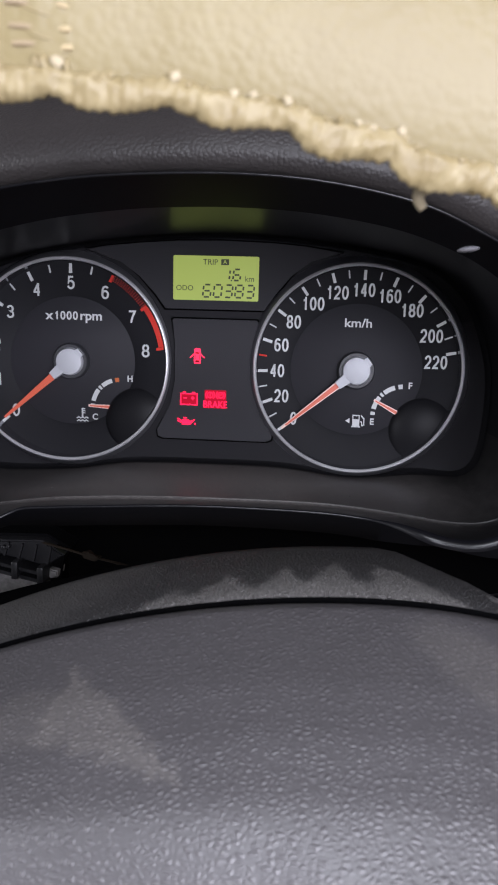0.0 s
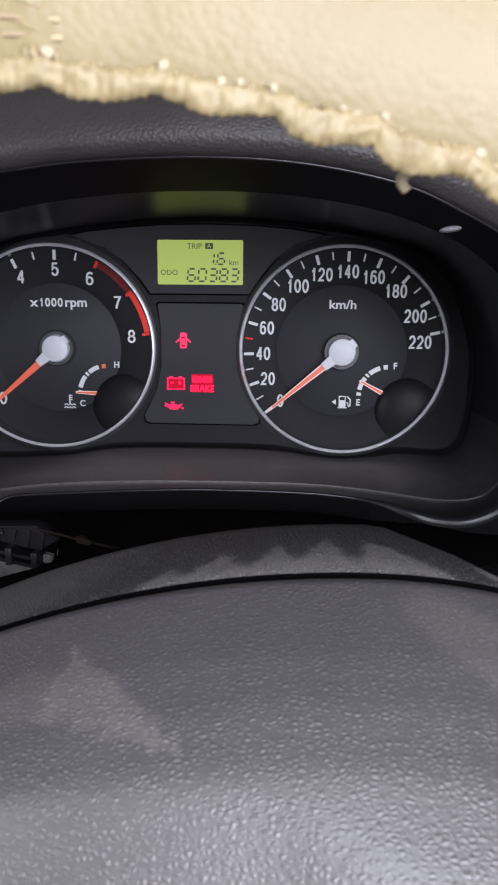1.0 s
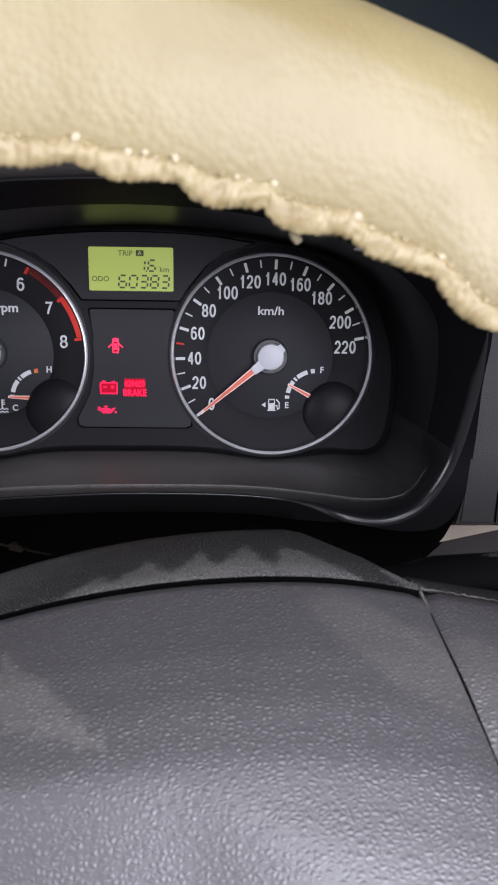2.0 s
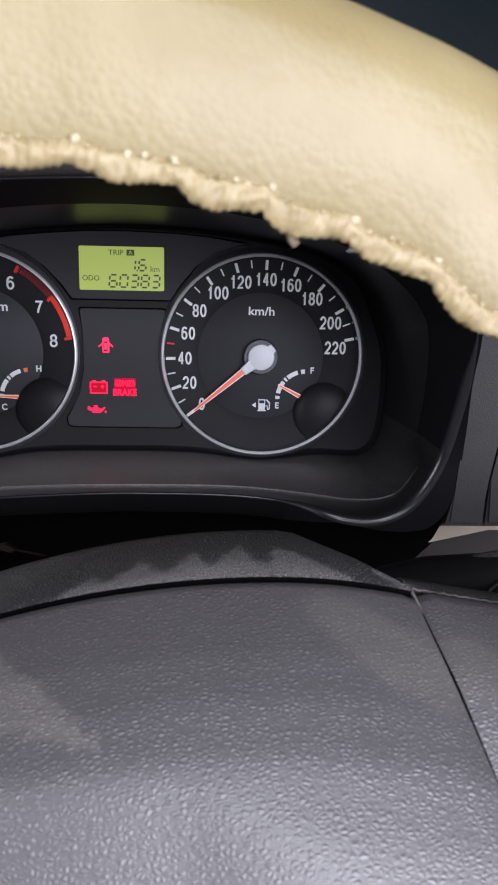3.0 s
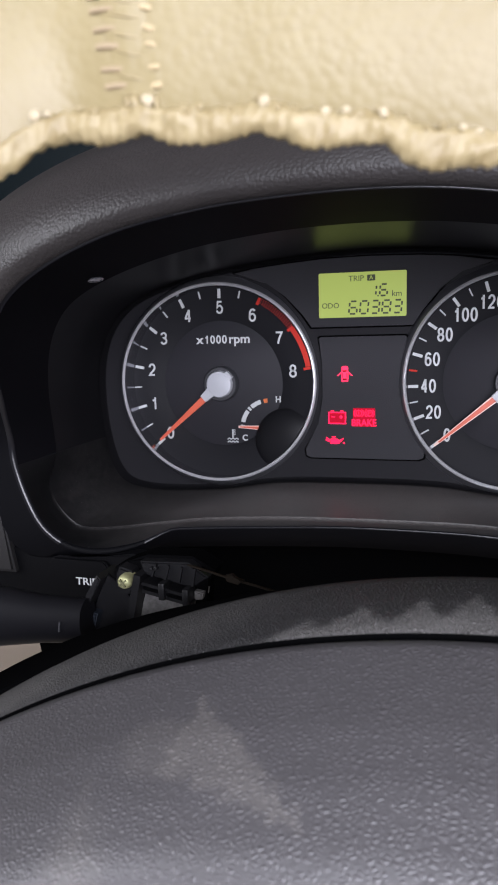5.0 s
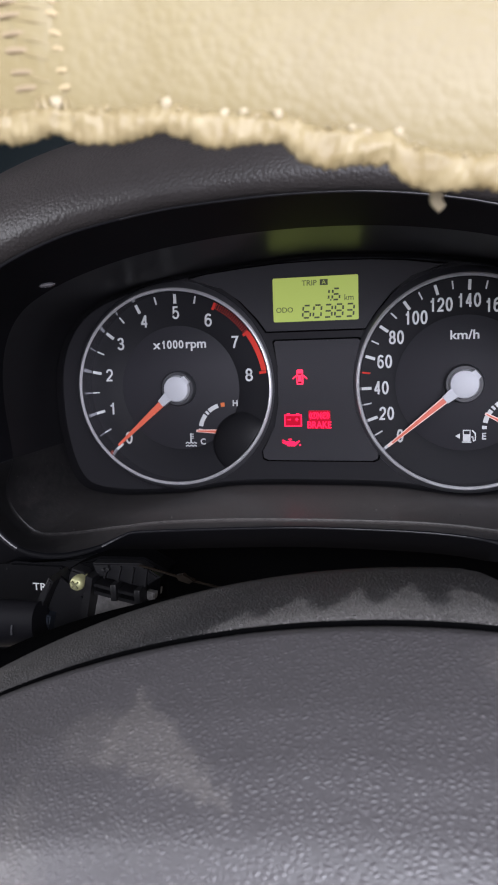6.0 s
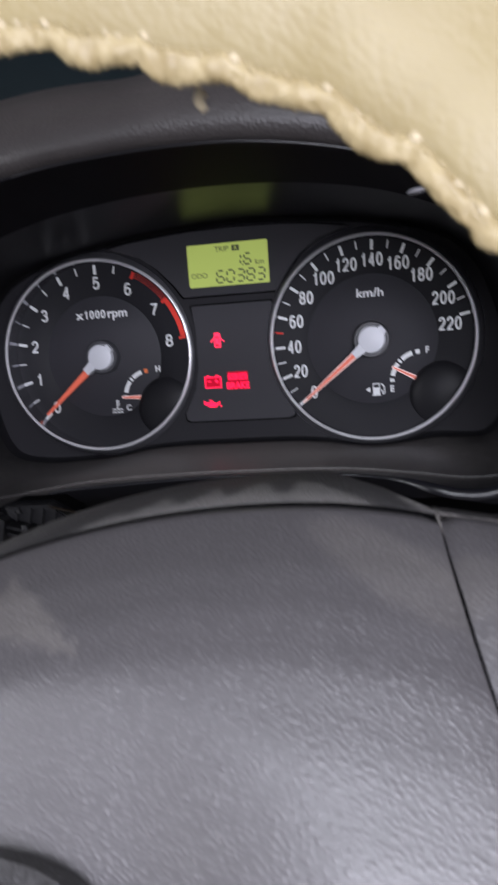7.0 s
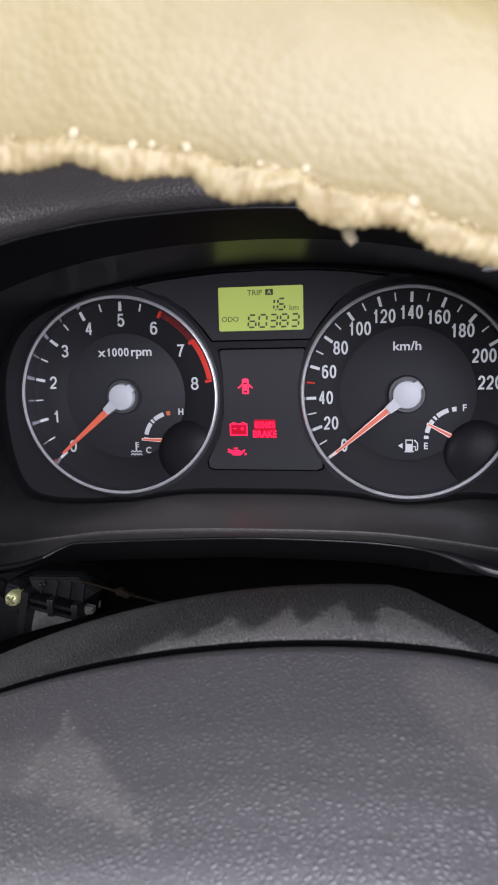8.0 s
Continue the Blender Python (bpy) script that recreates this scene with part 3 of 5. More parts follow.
def needle(cone, cx, a, length, edge):
    d = Vector((math.cos(a), math.sin(a)))
    y = -0.0002
    cpart("needle_collar", revolve([(0.0, y), (0.0094, y), (0.0100, y + 0.0008), (0.0102, y + 0.005)], cx, DZ, 48), COLLAR, "grey collar", cone)
    cpart("needle_cap", revolve([(0.0, y - 0.0030), (0.005, y - 0.0030), (0.0071, y - 0.0025), (0.0077, y - 0.0012), (0.0078, y + 0.002)], cx, DZ, 48), CAP, "silver needle cap", cone)
    for sgn, l0, l1 in ((1, 0.0045, 0.0128), (-1, 0.0045, 0.0088)):
        cpart("needle_root", bar(cx + sgn * d.x * l0, DZ + sgn * d.y * l0, cx + sgn * d.x * l1, DZ + sgn * d.y * l1, 0.0062, y - 0.0026, y + 0.002, 0.0044), CAP, "", cone)
    cpart("needle_edge", bar(cx + d.x * 0.011, DZ + d.y * 0.011, cx + d.x * length, DZ + d.y * length, 0.0040, y - 0.0004, y + 0.0006, 0.0013), edge, "", cone)
    cpart("needle", bar(cx + d.x * 0.011, DZ + d.y * 0.011, cx + d.x * (length - 0.003), DZ + d.y * (length - 0.003), 0.0027, y - 0.0011, y + 0.0002, 0.0008), NEEDLE, "orange-red needle", cone)


tacho = dial("tachometer", TX, 221.6, 26.52, 8, 2)
speedo = dial("speedometer", SX, 219.5, 18.85, 11, 2)
for i in range(9):
    a = radians(221.6 - 26.52 * i)
    for piece in figures(str(i), TX + 0.0431 * math.cos(a), DZ + 0.0431 * math.sin(a), 0.0011, 0.0072, 0.60):
        cpart("figure", piece, PRINT, "", tacho)
for i in range(12):
    a = radians(219.5 - 18.85 * i)
    for piece in figures(str(i * 20), SX + 0.0430 * math.cos(a) + (0.0020 if i == 10 else 0), DZ + 0.0430 * math.sin(a) - (0.0024 if i == 10 else 0.0032 if i == 11 else 0), 0.0011, 0.0072):
        cpart("figure", piece, PRINT, "", speedo)
for piece in islands(lettering("x", TX - 0.0128, DZ + 0.0245, DISC_Y - 0.0018, 0.0050, 1.15, 0.00012)) + figures("1000", TX - 0.0033, DZ + 0.0252, DISC_Y - 0.0018, 0.0048, 0.60, 0.17, 0.14) + islands(lettering("rpm", TX + 0.0110, DZ + 0.0238, DISC_Y - 0.0018, 0.0050, 1.08, 0.00012)):
    cpart("letter", piece, PRINT, "", tacho)
for piece in islands(lettering("km/h", SX + 0.0000, DZ + 0.0255, DISC_Y - 0.0018, 0.0046, 1.14, 0.00010)):
    cpart("letter", piece, PRINT, "", speedo)
cpart("redline", sector(TX, DZ, RING - 0.0047, RING - 0.0019, 10.5, 35.2, 0.0000, 0.0012), REDLINE, "solid red warning band", tacho)
for row in range(4):
    for j in range(17):
        a = radians(37.5 + 23.5 * j / 16)
        r = RING - 0.0049 + row * 0.0009
        x, z = TX + r * math.cos(a), DZ + r * math.sin(a)
        cpart("redline_dot", plate([(x + 0.00027 * math.cos(t), z + 0.00027 * math.sin(t)) for t in (math.pi / 3 * q for q in range(6))], 0.0002, 0.0012), REDLINE, "", tacho)
needle(tacho, TX, radians(220.5), 0.0505, NEEDLE)
needle(speedo, SX, radians(219.7), 0.0515, NEEDLE_EDGE)
# small red mark at 50 on the speed scale
a50 = radians(219.5 - 18.85 * 2.5)
cpart("red_mark", bar(SX + (TICK_IN + 0.001) * math.cos(a50), DZ + (TICK_IN + 0.001) * math.sin(a50), SX + (RING - 0.0022) * math.cos(a50), DZ + (RING - 0.0022) * math.sin(a50), 0.0009, 0.0000, 0.0012), REDLINE, "", speedo)


def small_gauge(cone, px, pz, r, needle_at, high_mat):
    """An arc of bars with a short needle."""
    y = DISC_Y - 0.0020
    for a0, a1 in ((92, 100), (107, 130), (133.5, 138), (142, 168), (174, 180)):
        cpart("gauge_bar", sector(px, pz, r - 0.0012, r + 0.0012, a0, a1, y, y + 0.001, 8), high_mat if a0 == 92 else PRINT, "", cone)
    a = radians(needle_at)
    c, s_ = math.cos(a), math.sin(a)
    cpart("gauge_needle_edge", bar(px + 0.002 * c, pz + 0.002 * s_, px + 0.0178 * c, pz + 0.0178 * s_, 0.0027, y - 0.0012, y - 0.0006, 0.0013), NEEDLE_EDGE, "", cone)
    cpart("gauge_needle", bar(px + 0.002 * c, pz + 0.002 * s_, px + 0.0170 * c, pz + 0.0170 * s_, 0.0016, y - 0.0016, y - 0.0010, 0.0006), NEEDLE, "", cone)


small_gauge(tacho, TX + 0.0272, -0.0292, 0.0156, 178, ORANGE)
small_gauge(speedo, SX + 0.0262, -0.0280, 0.0160, 152, PRINT)
Y2 = DISC_Y - 0.0018
for text, x, z, cone in (("H", -0.0482, -0.0128, tacho), ("C", -0.0684, -0.0350, tacho), ("F", 0.1072, -0.0113, speedo), ("E", 0.0875, -0.0318, speedo)):
    for piece in islands(lettering(text, x, z, Y2, 0.0034, 0.95, 0.00012)):
        cpart("letter", piece, PRINT, "", cone)
# fuel pump with arrow
fx, fz = 0.0795, -0.0318
cpart("fuel_symbol", join(plate([(fx - 0.0066, fz), (fx - 0.0043, fz + 0.0015), (fx - 0.0043, fz - 0.0015)], Y2, Y2 + 0.0004),
      bar(fx - 0.0032, fz - 0.0032, fx + 0.0016, fz - 0.0032, 0.0006, Y2, Y2 + 0.0004),
      plate([(fx - 0.0027, fz - 0.0028), (fx + 0.0011, fz - 0.0028), (fx + 0.0011, fz + 0.0010), (fx - 0.0027, fz + 0.0010)], Y2, Y2 + 0.0004),
      bar(fx - 0.0027, fz + 0.0031, fx + 0.0011, fz + 0.0031, 0.0006, Y2, Y2 + 0.0004), bar(fx - 0.0025, fz + 0.0033, fx - 0.0025, fz + 0.0005, 0.0005, Y2 - 0.0002, Y2 + 0.0002), bar(fx + 0.0009, fz + 0.0033, fx + 0.0009, fz + 0.0005, 0.0005, Y2 - 0.0002, Y2 + 0.0002),
      bar(fx + 0.0014, fz - 0.0004, fx + 0.0024, fz - 0.0004, 0.0005, Y2, Y2 + 0.0004), bar(fx + 0.0023, fz - 0.0002, fx + 0.0026, fz - 0.0026, 0.0005, Y2 + 0.0001, Y2 + 0.0005), bar(fx + 0.0026, fz - 0.0027, fx + 0.0036, fz - 0.0020, 0.0005, Y2, Y2 + 0.0004),
      bar(fx + 0.0036, fz - 0.0022, fx + 0.0036, fz + 0.0014, 0.0006, Y2 + 0.0001, Y2 + 0.0005), bar(fx + 0.0037, fz + 0.0012, fx + 0.0019, fz + 0.0032, 0.0007, Y2, Y2 + 0.0004)), PRINT, "fuel pump symbol", speedo)
# thermometer in liquid
hx, hz = -0.0758, -0.0343
waves = []
for row in (0.0, -0.0017):
    for q in range(6):
        z0, z1 = (0.0004, -0.0004) if q % 2 else (-0.0004, 0.0004)
        waves.append(bar(hx - 0.0033 + q * 0.0011, hz - 0.0015 + row + z0, hx - 0.0022 + q * 0.0011, hz - 0.0015 + row + z1, 0.0006, Y2, Y2 + 0.0004))
cpart("coolant_symbol", join(bar(hx, hz - 0.0010, hx, hz + 0.0040, 0.0008, Y2 - 0.0001, Y2 + 0.0004), *[bar(hx + 0.0002, hz + q, hx + 0.0016, hz + q, 0.0005, Y2, Y2 + 0.0004) for q in (0.0036, 0.0024, 0.0012)], *waves), PRINT, "coolant thermometer symbol", tacho)

# warning lamps of the centre panel
W0, W1 = -0.0012, -0.0007


def circle(x, z, r0, r1, a0=0, a1=360):
    return sector(x, z, r0, r1, a0, a1, W0, W1, 20)


dx, dz = -0.0094, 0.0014
cpart("door_lamp", join(plate([(dx - 0.0017, dz - 0.0040), (dx + 0.0017, dz - 0.0040), (dx + 0.0019, dz - 0.0020), (dx + 0.0017, dz + 0.0038), (dx + 0.0011, dz + 0.0043), (dx - 0.0011, dz + 0.0043), (dx - 0.0017, dz + 0.0038), (dx - 0.0019, dz - 0.0020)], W0, W1),
      bar(dx - 0.0017, dz + 0.0012, dx - 0.0040, dz - 0.0008, 0.0006, W0, W1), bar(dx + 0.0017, dz + 0.0012, dx + 0.0040, dz - 0.0008, 0.0006, W0, W1)), WARN_SOFT, "lit red open-door symbol")
cpart("door_lamp_window", join(plate([(dx - 0.0012, dz + 0.0022), (dx + 0.0012, dz + 0.0022), (dx + 0.0008, dz + 0.0013), (dx - 0.0008, dz + 0.0013)], W0 - 0.0003, W0 - 0.0001),
      plate([(dx - 0.0009, dz - 0.0022), (dx + 0.0009, dz - 0.0022), (dx + 0.0012, dz - 0.0032), (dx - 0.0012, dz - 0.0032)], W0 - 0.0003, W0 - 0.0001),
      bar(dx - 0.0012, dz + 0.0008, dx - 0.0012, dz - 0.0018, 0.0003, W0 - 0.0003, W0 - 0.0001), bar(dx + 0.0012, dz + 0.0008, dx + 0.0012, dz - 0.0018, 0.0003, W0 - 0.0003, W0 - 0.0001)), WARN_DARK)
bx, bz = -0.0138, -0.0222
o = []
for x0, z0, x1, z1 in ((-0.0046, 0.0028, 0.0046, 0.0028), (-0.0046, -0.0032, 0.0046, -0.0032), (-0.0046, 0.0031, -0.0046, -0.0035), (0.0046, 0.0031, 0.0046, -0.0035), (-0.0034, 0.0036, -0.0018, 0.0036), (0.0018, 0.0036, 0.0034, 0.0036), (-0.0030, 0.0004, -0.0012, 0.0004), (0.0012, 0.0004, 0.0030, 0.0004)):
    o.append(bar(bx + x0, bz + z0, bx + x1, bz + z1, 0.0006, W0, W1))
o.append(bar(bx + 0.0021, bz + 0.0013, bx + 0.0021, bz - 0.0005, 0.0006, W0 - 0.0002, W1))
cpart("battery_lamp", join(*o), WARN, "lit red battery symbol")
cpart("battery_lamp_bloom", plate(rounded(bx - 0.0043, bx + 0.0043, bz - 0.0029, bz + 0.0025, 0.0003, 2), W1 - 0.0001, W1 + 0.0002), WARN_DIM)
kx, kz = 0.0009, -0.0197
cpart("brake_lamp", join(circle(kx - 0.0029, kz, 0.0013, 0.0018), circle(kx + 0.0029, kz, 0.0013, 0.0018), circle(kx - 0.0029, kz, 0.0023, 0.0027, 130, 230), circle(kx - 0.0029, kz, 0.0023, 0.0027, -50, 50),
      circle(kx + 0.0029, kz, 0.0023, 0.0027, 130, 230), circle(kx + 0.0029, kz, 0.0023, 0.0027, -50, 50), bar(kx - 0.0029, kz + 0.0009, kx - 0.0029, kz - 0.0008, 0.0005, W0, W1), lettering("P", kx + 0.0029, kz, W0 + 0.0001, 0.0019)), WARN, "lit red brake symbols")
for piece in islands(lettering("BRAKE", kx, kz - 0.0051, W0 + 0.0001, 0.0037, 0.86, 0.00006)):
    cpart("letter", piece, WARN, "lit red word")
cpart("brake_lamp_bloom", plate(rounded(kx - 0.0060, kx + 0.0060, kz - 0.0073, kz + 0.0028, 0.0006, 3), W1 - 0.0001, W1 + 0.0002), WARN_DIM)
ox, oz = -0.0150, -0.0349
cpart("oil_lamp", join(plate([(ox - 0.0026, oz + 0.0010), (ox + 0.0012, oz + 0.0010), (ox + 0.0020, oz + 0.0002), (ox + 0.0044, oz + 0.0014), (ox + 0.0046, oz + 0.0008), (ox + 0.0020, oz - 0.0018), (ox - 0.0026, oz - 0.0018)], W0, W1),
      bar(ox - 0.0008, oz + 0.0009, ox - 0.0008, oz + 0.0020, 0.0006, W0 - 0.0001, W1), bar(ox - 0.0018, oz + 0.0020, ox + 0.0002, oz + 0.0020, 0.0005, W0, W1), bar(ox - 0.0026, oz + 0.0000, ox - 0.0050, oz + 0.0016, 0.0007, W0, W1), bar(ox - 0.0052, oz + 0.0004, ox - 0.0030, oz - 0.0006, 0.0006, W0, W1), circle(ox + 0.0048, oz - 0.0012, 0.0, 0.0005)), WARN, "lit red oil can symbol")

for cx, cone in ((TX, tacho), (SX, speedo)):
    bm = revolve([(0.0, -0.0034), (0.004, -0.0033), (0.008, -0.0028), (0.0115, -0.0020), (0.014, -0.0011), (0.0160, -0.0002), (0.0178, 0.0012), (0.0190, 0.0027), (0.0196, 0.0060)], cx + 0.0385, DZ - 0.033, 96)
    for v in bm.verts:
        d = Vector((v.co.x - cx, v.co.z + 0.0030))
        if d.length > 0.0538:
            d *= 0.0538 / d.length
            v.co = Vector((cx + d.x, v.co.y, d.y - 0.0030))
    cpart("dome", bm, BULGE, "smooth dark dome", cone)

# ---------------------------------------------------------------- dashboard hood and bezel
dashboard = thing("dashboard", "dark grained vinyl dashboard with black binnacle round the dials", "dashboard", kind="structure")

OPEN = spline([(0.0243, -0.1775, 0.0675), (0.0536, -0.1765, 0.0658), (0.0832, -0.1715, 0.0608), (0.105, -0.1645, 0.0530), (0.127, -0.1550, 0.0430), (0.1435, -0.1470, 0.0330), (0.1535, -0.1390, 0.0235), (0.1570, -0.1313, 0.0150), (0.1606, -0.1141, -0.0044), (0.1640, -0.1000, -0.0310),
               (0.1615, -0.0980, -0.0566), (0.1520, -0.0970, -0.0715), (0.132, -0.0970, -0.0735), (0.1060, -0.0960, -0.0690), (0.06, -0.0840, -0.0640), (0.0, -0.0810, -0.0620), (-0.05, -0.0820, -0.0655),
               (-0.0900, -0.0860, -0.0745), (-0.125, -0.0920, -0.0800), (-0.152, -0.0970, -0.0780), (-0.1635, -0.0985, -0.0600), (-0.1665, -0.1000, -0.0352), (-0.1635, -0.1030, -0.0170), (-0.1508, -0.1174, -0.0006),
               (-0.1352, -0.1355, 0.0205), (-0.1205, -0.1491, 0.0360), (-0.1050, -0.1575, 0.0456), (-0.0820, -0.1656, 0.0544), (-0.0556, -0.1719, 0.0612), (-0.0294, -0.1755, 0.0650), (-0.0074, -0.1770, 0.0668)], 160, True)


def inset(ring, d_side, d_top, dy):
    out = []
    for i, p in enumerate(ring):
        a, b = ring[i - 1], ring[(i + 1) % len(ring)]
        t = Vector((b.x - a.x, 0, b.z - a.z)).normalized()
        nrm = Vector((-t.z, 0, t.x))
        if nrm.dot(Vector((p.x, 0, p.z))) > 0:
            nrm = -nrm
        w = min(max((p.z - 0.0) / 0.05, 0), 1)
        low_lip = min(max((-0.052 - p.z) / 0.012, 0), 1) * min(max((0.125 - abs(p.x - 0.008)) / 0.02, 0), 1)
        side = d_side * (1 + 0.55 * min(max((-0.10 - p.x) / 0.03, 0), 1) * (1 if d_side > 0.004 else 0)) * (1 - 0.6 * low_lip)
        out.append(p + nrm * (side * (1 - w) + d_top * w) + Vector((0, dy, 0)))
    return out


def at_angle(ring, a, c=Vector((0.0, 0.0, -0.004))):
    """The place of a closed ring in the direction a from the middle of the opening."""
    d = Vector((math.cos(a), 0, math.sin(a)))
    s = Vector((-d.z, 0, d.x))
    for p, q in zip(ring, ring[1:] + ring[:1]):
        u, w = (p - c).dot(s), (q - c).dot(s)
        if u <= 0 < w or w <= 0 < u:
            r = p.lerp(q, u / (u - w))
            if (r - c).dot(d) > 0:
                return r
    return ring[0]


NF = 240
angles = [math.atan2(p.z + 0.004, p.x) for p in spline(OPEN, NF, True)]
BACK = [at_angle(FACE_OUT, a) for a in angles]
# crest of the lip round the opening
LIP = spline([(0.0243, -0.1775, 0.0670), (0.0536, -0.1765, 0.0653), (0.0832, -0.1715, 0.0602), (0.105, -0.1645, 0.0522), (0.1265, -0.1550, 0.0422), (0.1425, -0.1470, 0.0322), (0.1518, -0.1390, 0.0230), (0.1550, -0.1313, 0.0145), (0.1580, -0.1141, -0.0044),
              (0.1585, -0.1040, -0.0200), (0.1566, -0.0980, -0.0361), (0.1513, -0.0970, -0.0500), (0.1419, -0.0970, -0.0626), (0.1296, -0.0970, -0.0686), (0.1169, -0.0970, -0.0690), (0.1054, -0.0955, -0.0668), (0.094, -0.0895, -0.0642), (0.08, -0.0840, -0.0628), (0.06, -0.0820, -0.0616),
              (0.03, -0.0810, -0.0613), (0.0, -0.0810, -0.0616), (-0.04, -0.0810, -0.0637), (-0.0704, -0.0810, -0.0658), (-0.0792, -0.0812, -0.0667), (-0.0834, -0.0820, -0.0682), (-0.095, -0.0865, -0.0735), (-0.112, -0.0915, -0.0768), (-0.128, -0.0950, -0.0745),
              (-0.1390, -0.0980, -0.0659), (-0.1466, -0.0985, -0.0532), (-0.1520, -0.0995, -0.0350), (-0.1518, -0.1020, -0.0200), (-0.1440, -0.1174, -0.0020),
              (-0.1322, -0.1355, 0.0195), (-0.1190, -0.1491, 0.0350), (-0.1040, -0.1575, 0.0448), (-0.0815, -0.1656, 0.0537), (-0.0554, -0.1719, 0.0606), (-0.0293, -0.1755, 0.0645), (-0.0074, -0.1770, 0.0663)], NF, True)
LIP = [at_angle(LIP, a) for a in angles]
# front edge of the shelf
EDGE = spline([(-0.1575, -0.061, -0.035), (-0.1566, -0.061, -0.055), (-0.1541, -0.061, -0.0617), (-0.1502, -0.061, -0.0666), (-0.1449, -0.061, -0.0713), (-0.1381, -0.061, -0.0739), (-0.1212, -0.061, -0.0730), (-0.0902, -0.061, -0.0684), (-0.0664, -0.061, -0.0653), (-0.0223, -0.061, -0.0628), (0.0289, -0.061, -0.0621),
               (0.0607, -0.061, -0.0624), (0.0818, -0.061, -0.0639), (0.1026, -0.061, -0.0663), (0.1196, -0.061, -0.0684), (0.1336, -0.061, -0.0683), (0.1419, -0.061, -0.0661), (0.1459, -0.061, -0.0632), (0.151, -0.061, -0.056), (0.1545, -0.061, -0.040), (0.14, -0.061, 0.03), (-0.14, -0.061, 0.03)], NF, True)


def blended(a, b, w):
    return [p.lerp(q, w) for p, q in zip(a, b)]


CREASE, floor_w = [], []
for p, q, a in zip(BACK, LIP, angles):
    plain, low = p.lerp(q, 0.60), at_angle(EDGE, a)
    w = min(max((-0.030 - plain.z) / 0.020, 0), 1)
    w = w * w * (3 - 2 * w)
    floor_w.append(w)
    CREASE.append(plain.lerp(low, w))


def outward(ring, i):
    a, b = ring[i - 1], ring[(i + 1) % len(ring)]
    n = Vector((b.z - a.z, 0, a.x - b.x)).normalized()
    return n if n.dot(Vector((ring[i].x, 0, ring[i].z + 0.004))) > 0 else -n


def lip_radius(p):
    top = min(max((p.z + 0.002) / 0.020, 0), 1)
    low = min(max((-0.055 - p.z) / 0.006, 0), 1) * min(max((0.105 - p.x) / 0.02, 0), 1) * min(max((p.x + 0.105) / 0.02, 0), 1)
    return (0.0038 if p.x > 0 else 0.0022) * (1 - top) * (1 - low) + 0.0005 * top + 0.0010 * low, low


STEP = [p + Vector((0, -0.0006, -0.0011)) * w for p, w in zip(CREASE, floor_w)]
STEP2 = [p + Vector((0, -0.0022, -0.0014)) * w for p, w in zip(CREASE, floor_w)]
arcs, outer = [[] for _ in range(8)], []
for i, p in enumerate(LIP):
    n, (r, low) = outward(LIP, i), lip_radius(p)
    c = p + n * r * 0.35 + Vector((0, r * 0.94, 0))
    for k in range(8):
        t = radians(15 + 85 * k / 7)
        arcs[k].append(c - n * r * math.cos(t) - Vector((0, r * math.sin(t), 0)))
    far = at_angle(OPEN, angles[i]).lerp(p + Vector((0, 0.0035, -0.0100)), low)
    outer.append(far)
low = [i for i in range(NF) if floor_w[i] > 0.02]
first = next(i for i in low if (i - 1) % NF not in low)
shelf_order = [(first + k) % NF for k in range(len(low))]
rest = [(first + len(low) - 1 + k) % NF for k in range(NF - len(low) + 2)]
funnel = [BACK] + [blended(BACK, CREASE, w) for w in (0.12, 0.35, 0.6, 0.8, 0.94, 1.0)]
front = [CREASE, blended(CREASE, STEP, 0.4), STEP, STEP2, blended(STEP2, arcs[0], 0.5), arcs[0]]
fillet = []
for k in range(6):
    t = k / 5
    ring = []
    for i, p in enumerate(BACK):
        n, q = outward(BACK, i), BACK[i].lerp(CREASE[i], 0.09)
        side = min(max((abs(p.x) - 0.115) / 0.02, 0), 1)
        a, b = p - n * (0.0018 - 0.0002 * side) + Vector((0, 0.0009, 0)), p - n * 0.0008 * side + Vector((0, 0.0003, 0))
        c = q - n * 0.0004
        ring.append(a * (1 - t) ** 2 + b * 2 * t * (1 - t) + c * t * t)
    fillet.append(ring)
part("face_fillet", loft([r + r[:1] for r in fillet], closed=False), LINING, dashboard, "rounded black corner round the dials", 70)
part("hood_lining", loft([[r[i] for i in rest] for r in funnel], closed=False), LINING, dashboard, "satin black hood lining", 70)
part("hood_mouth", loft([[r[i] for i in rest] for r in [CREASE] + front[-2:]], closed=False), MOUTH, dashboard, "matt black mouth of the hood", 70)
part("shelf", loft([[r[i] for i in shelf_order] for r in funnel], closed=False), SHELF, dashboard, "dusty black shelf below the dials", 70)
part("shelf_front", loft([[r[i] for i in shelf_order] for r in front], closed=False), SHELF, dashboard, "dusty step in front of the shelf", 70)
brim = [[p for p in arcs[-1]], outer, [p + Vector((0, 0.012, 0)) for p in outer]]
# The lip is cut in pieces: duller black where its highlight fades.
dull = [i for i in range(NF) if LIP[i].z < -0.071 and LIP[i].x < -0.084]
edge_of_hood = [i for i in range(NF) if LIP[i].z > 0.004 and LIP[i].x < -0.030]
d0 = next(i for i in dull if (i - 1) % NF not in dull)
dull_order = [(d0 + k) % NF for k in range(len(dull))]
h0 = next(i for i in edge_of_hood if (i - 1) % NF not in edge_of_hood)
hood_order = [(h0 + k) % NF for k in range(len(edge_of_hood))]
runs, run = [], []
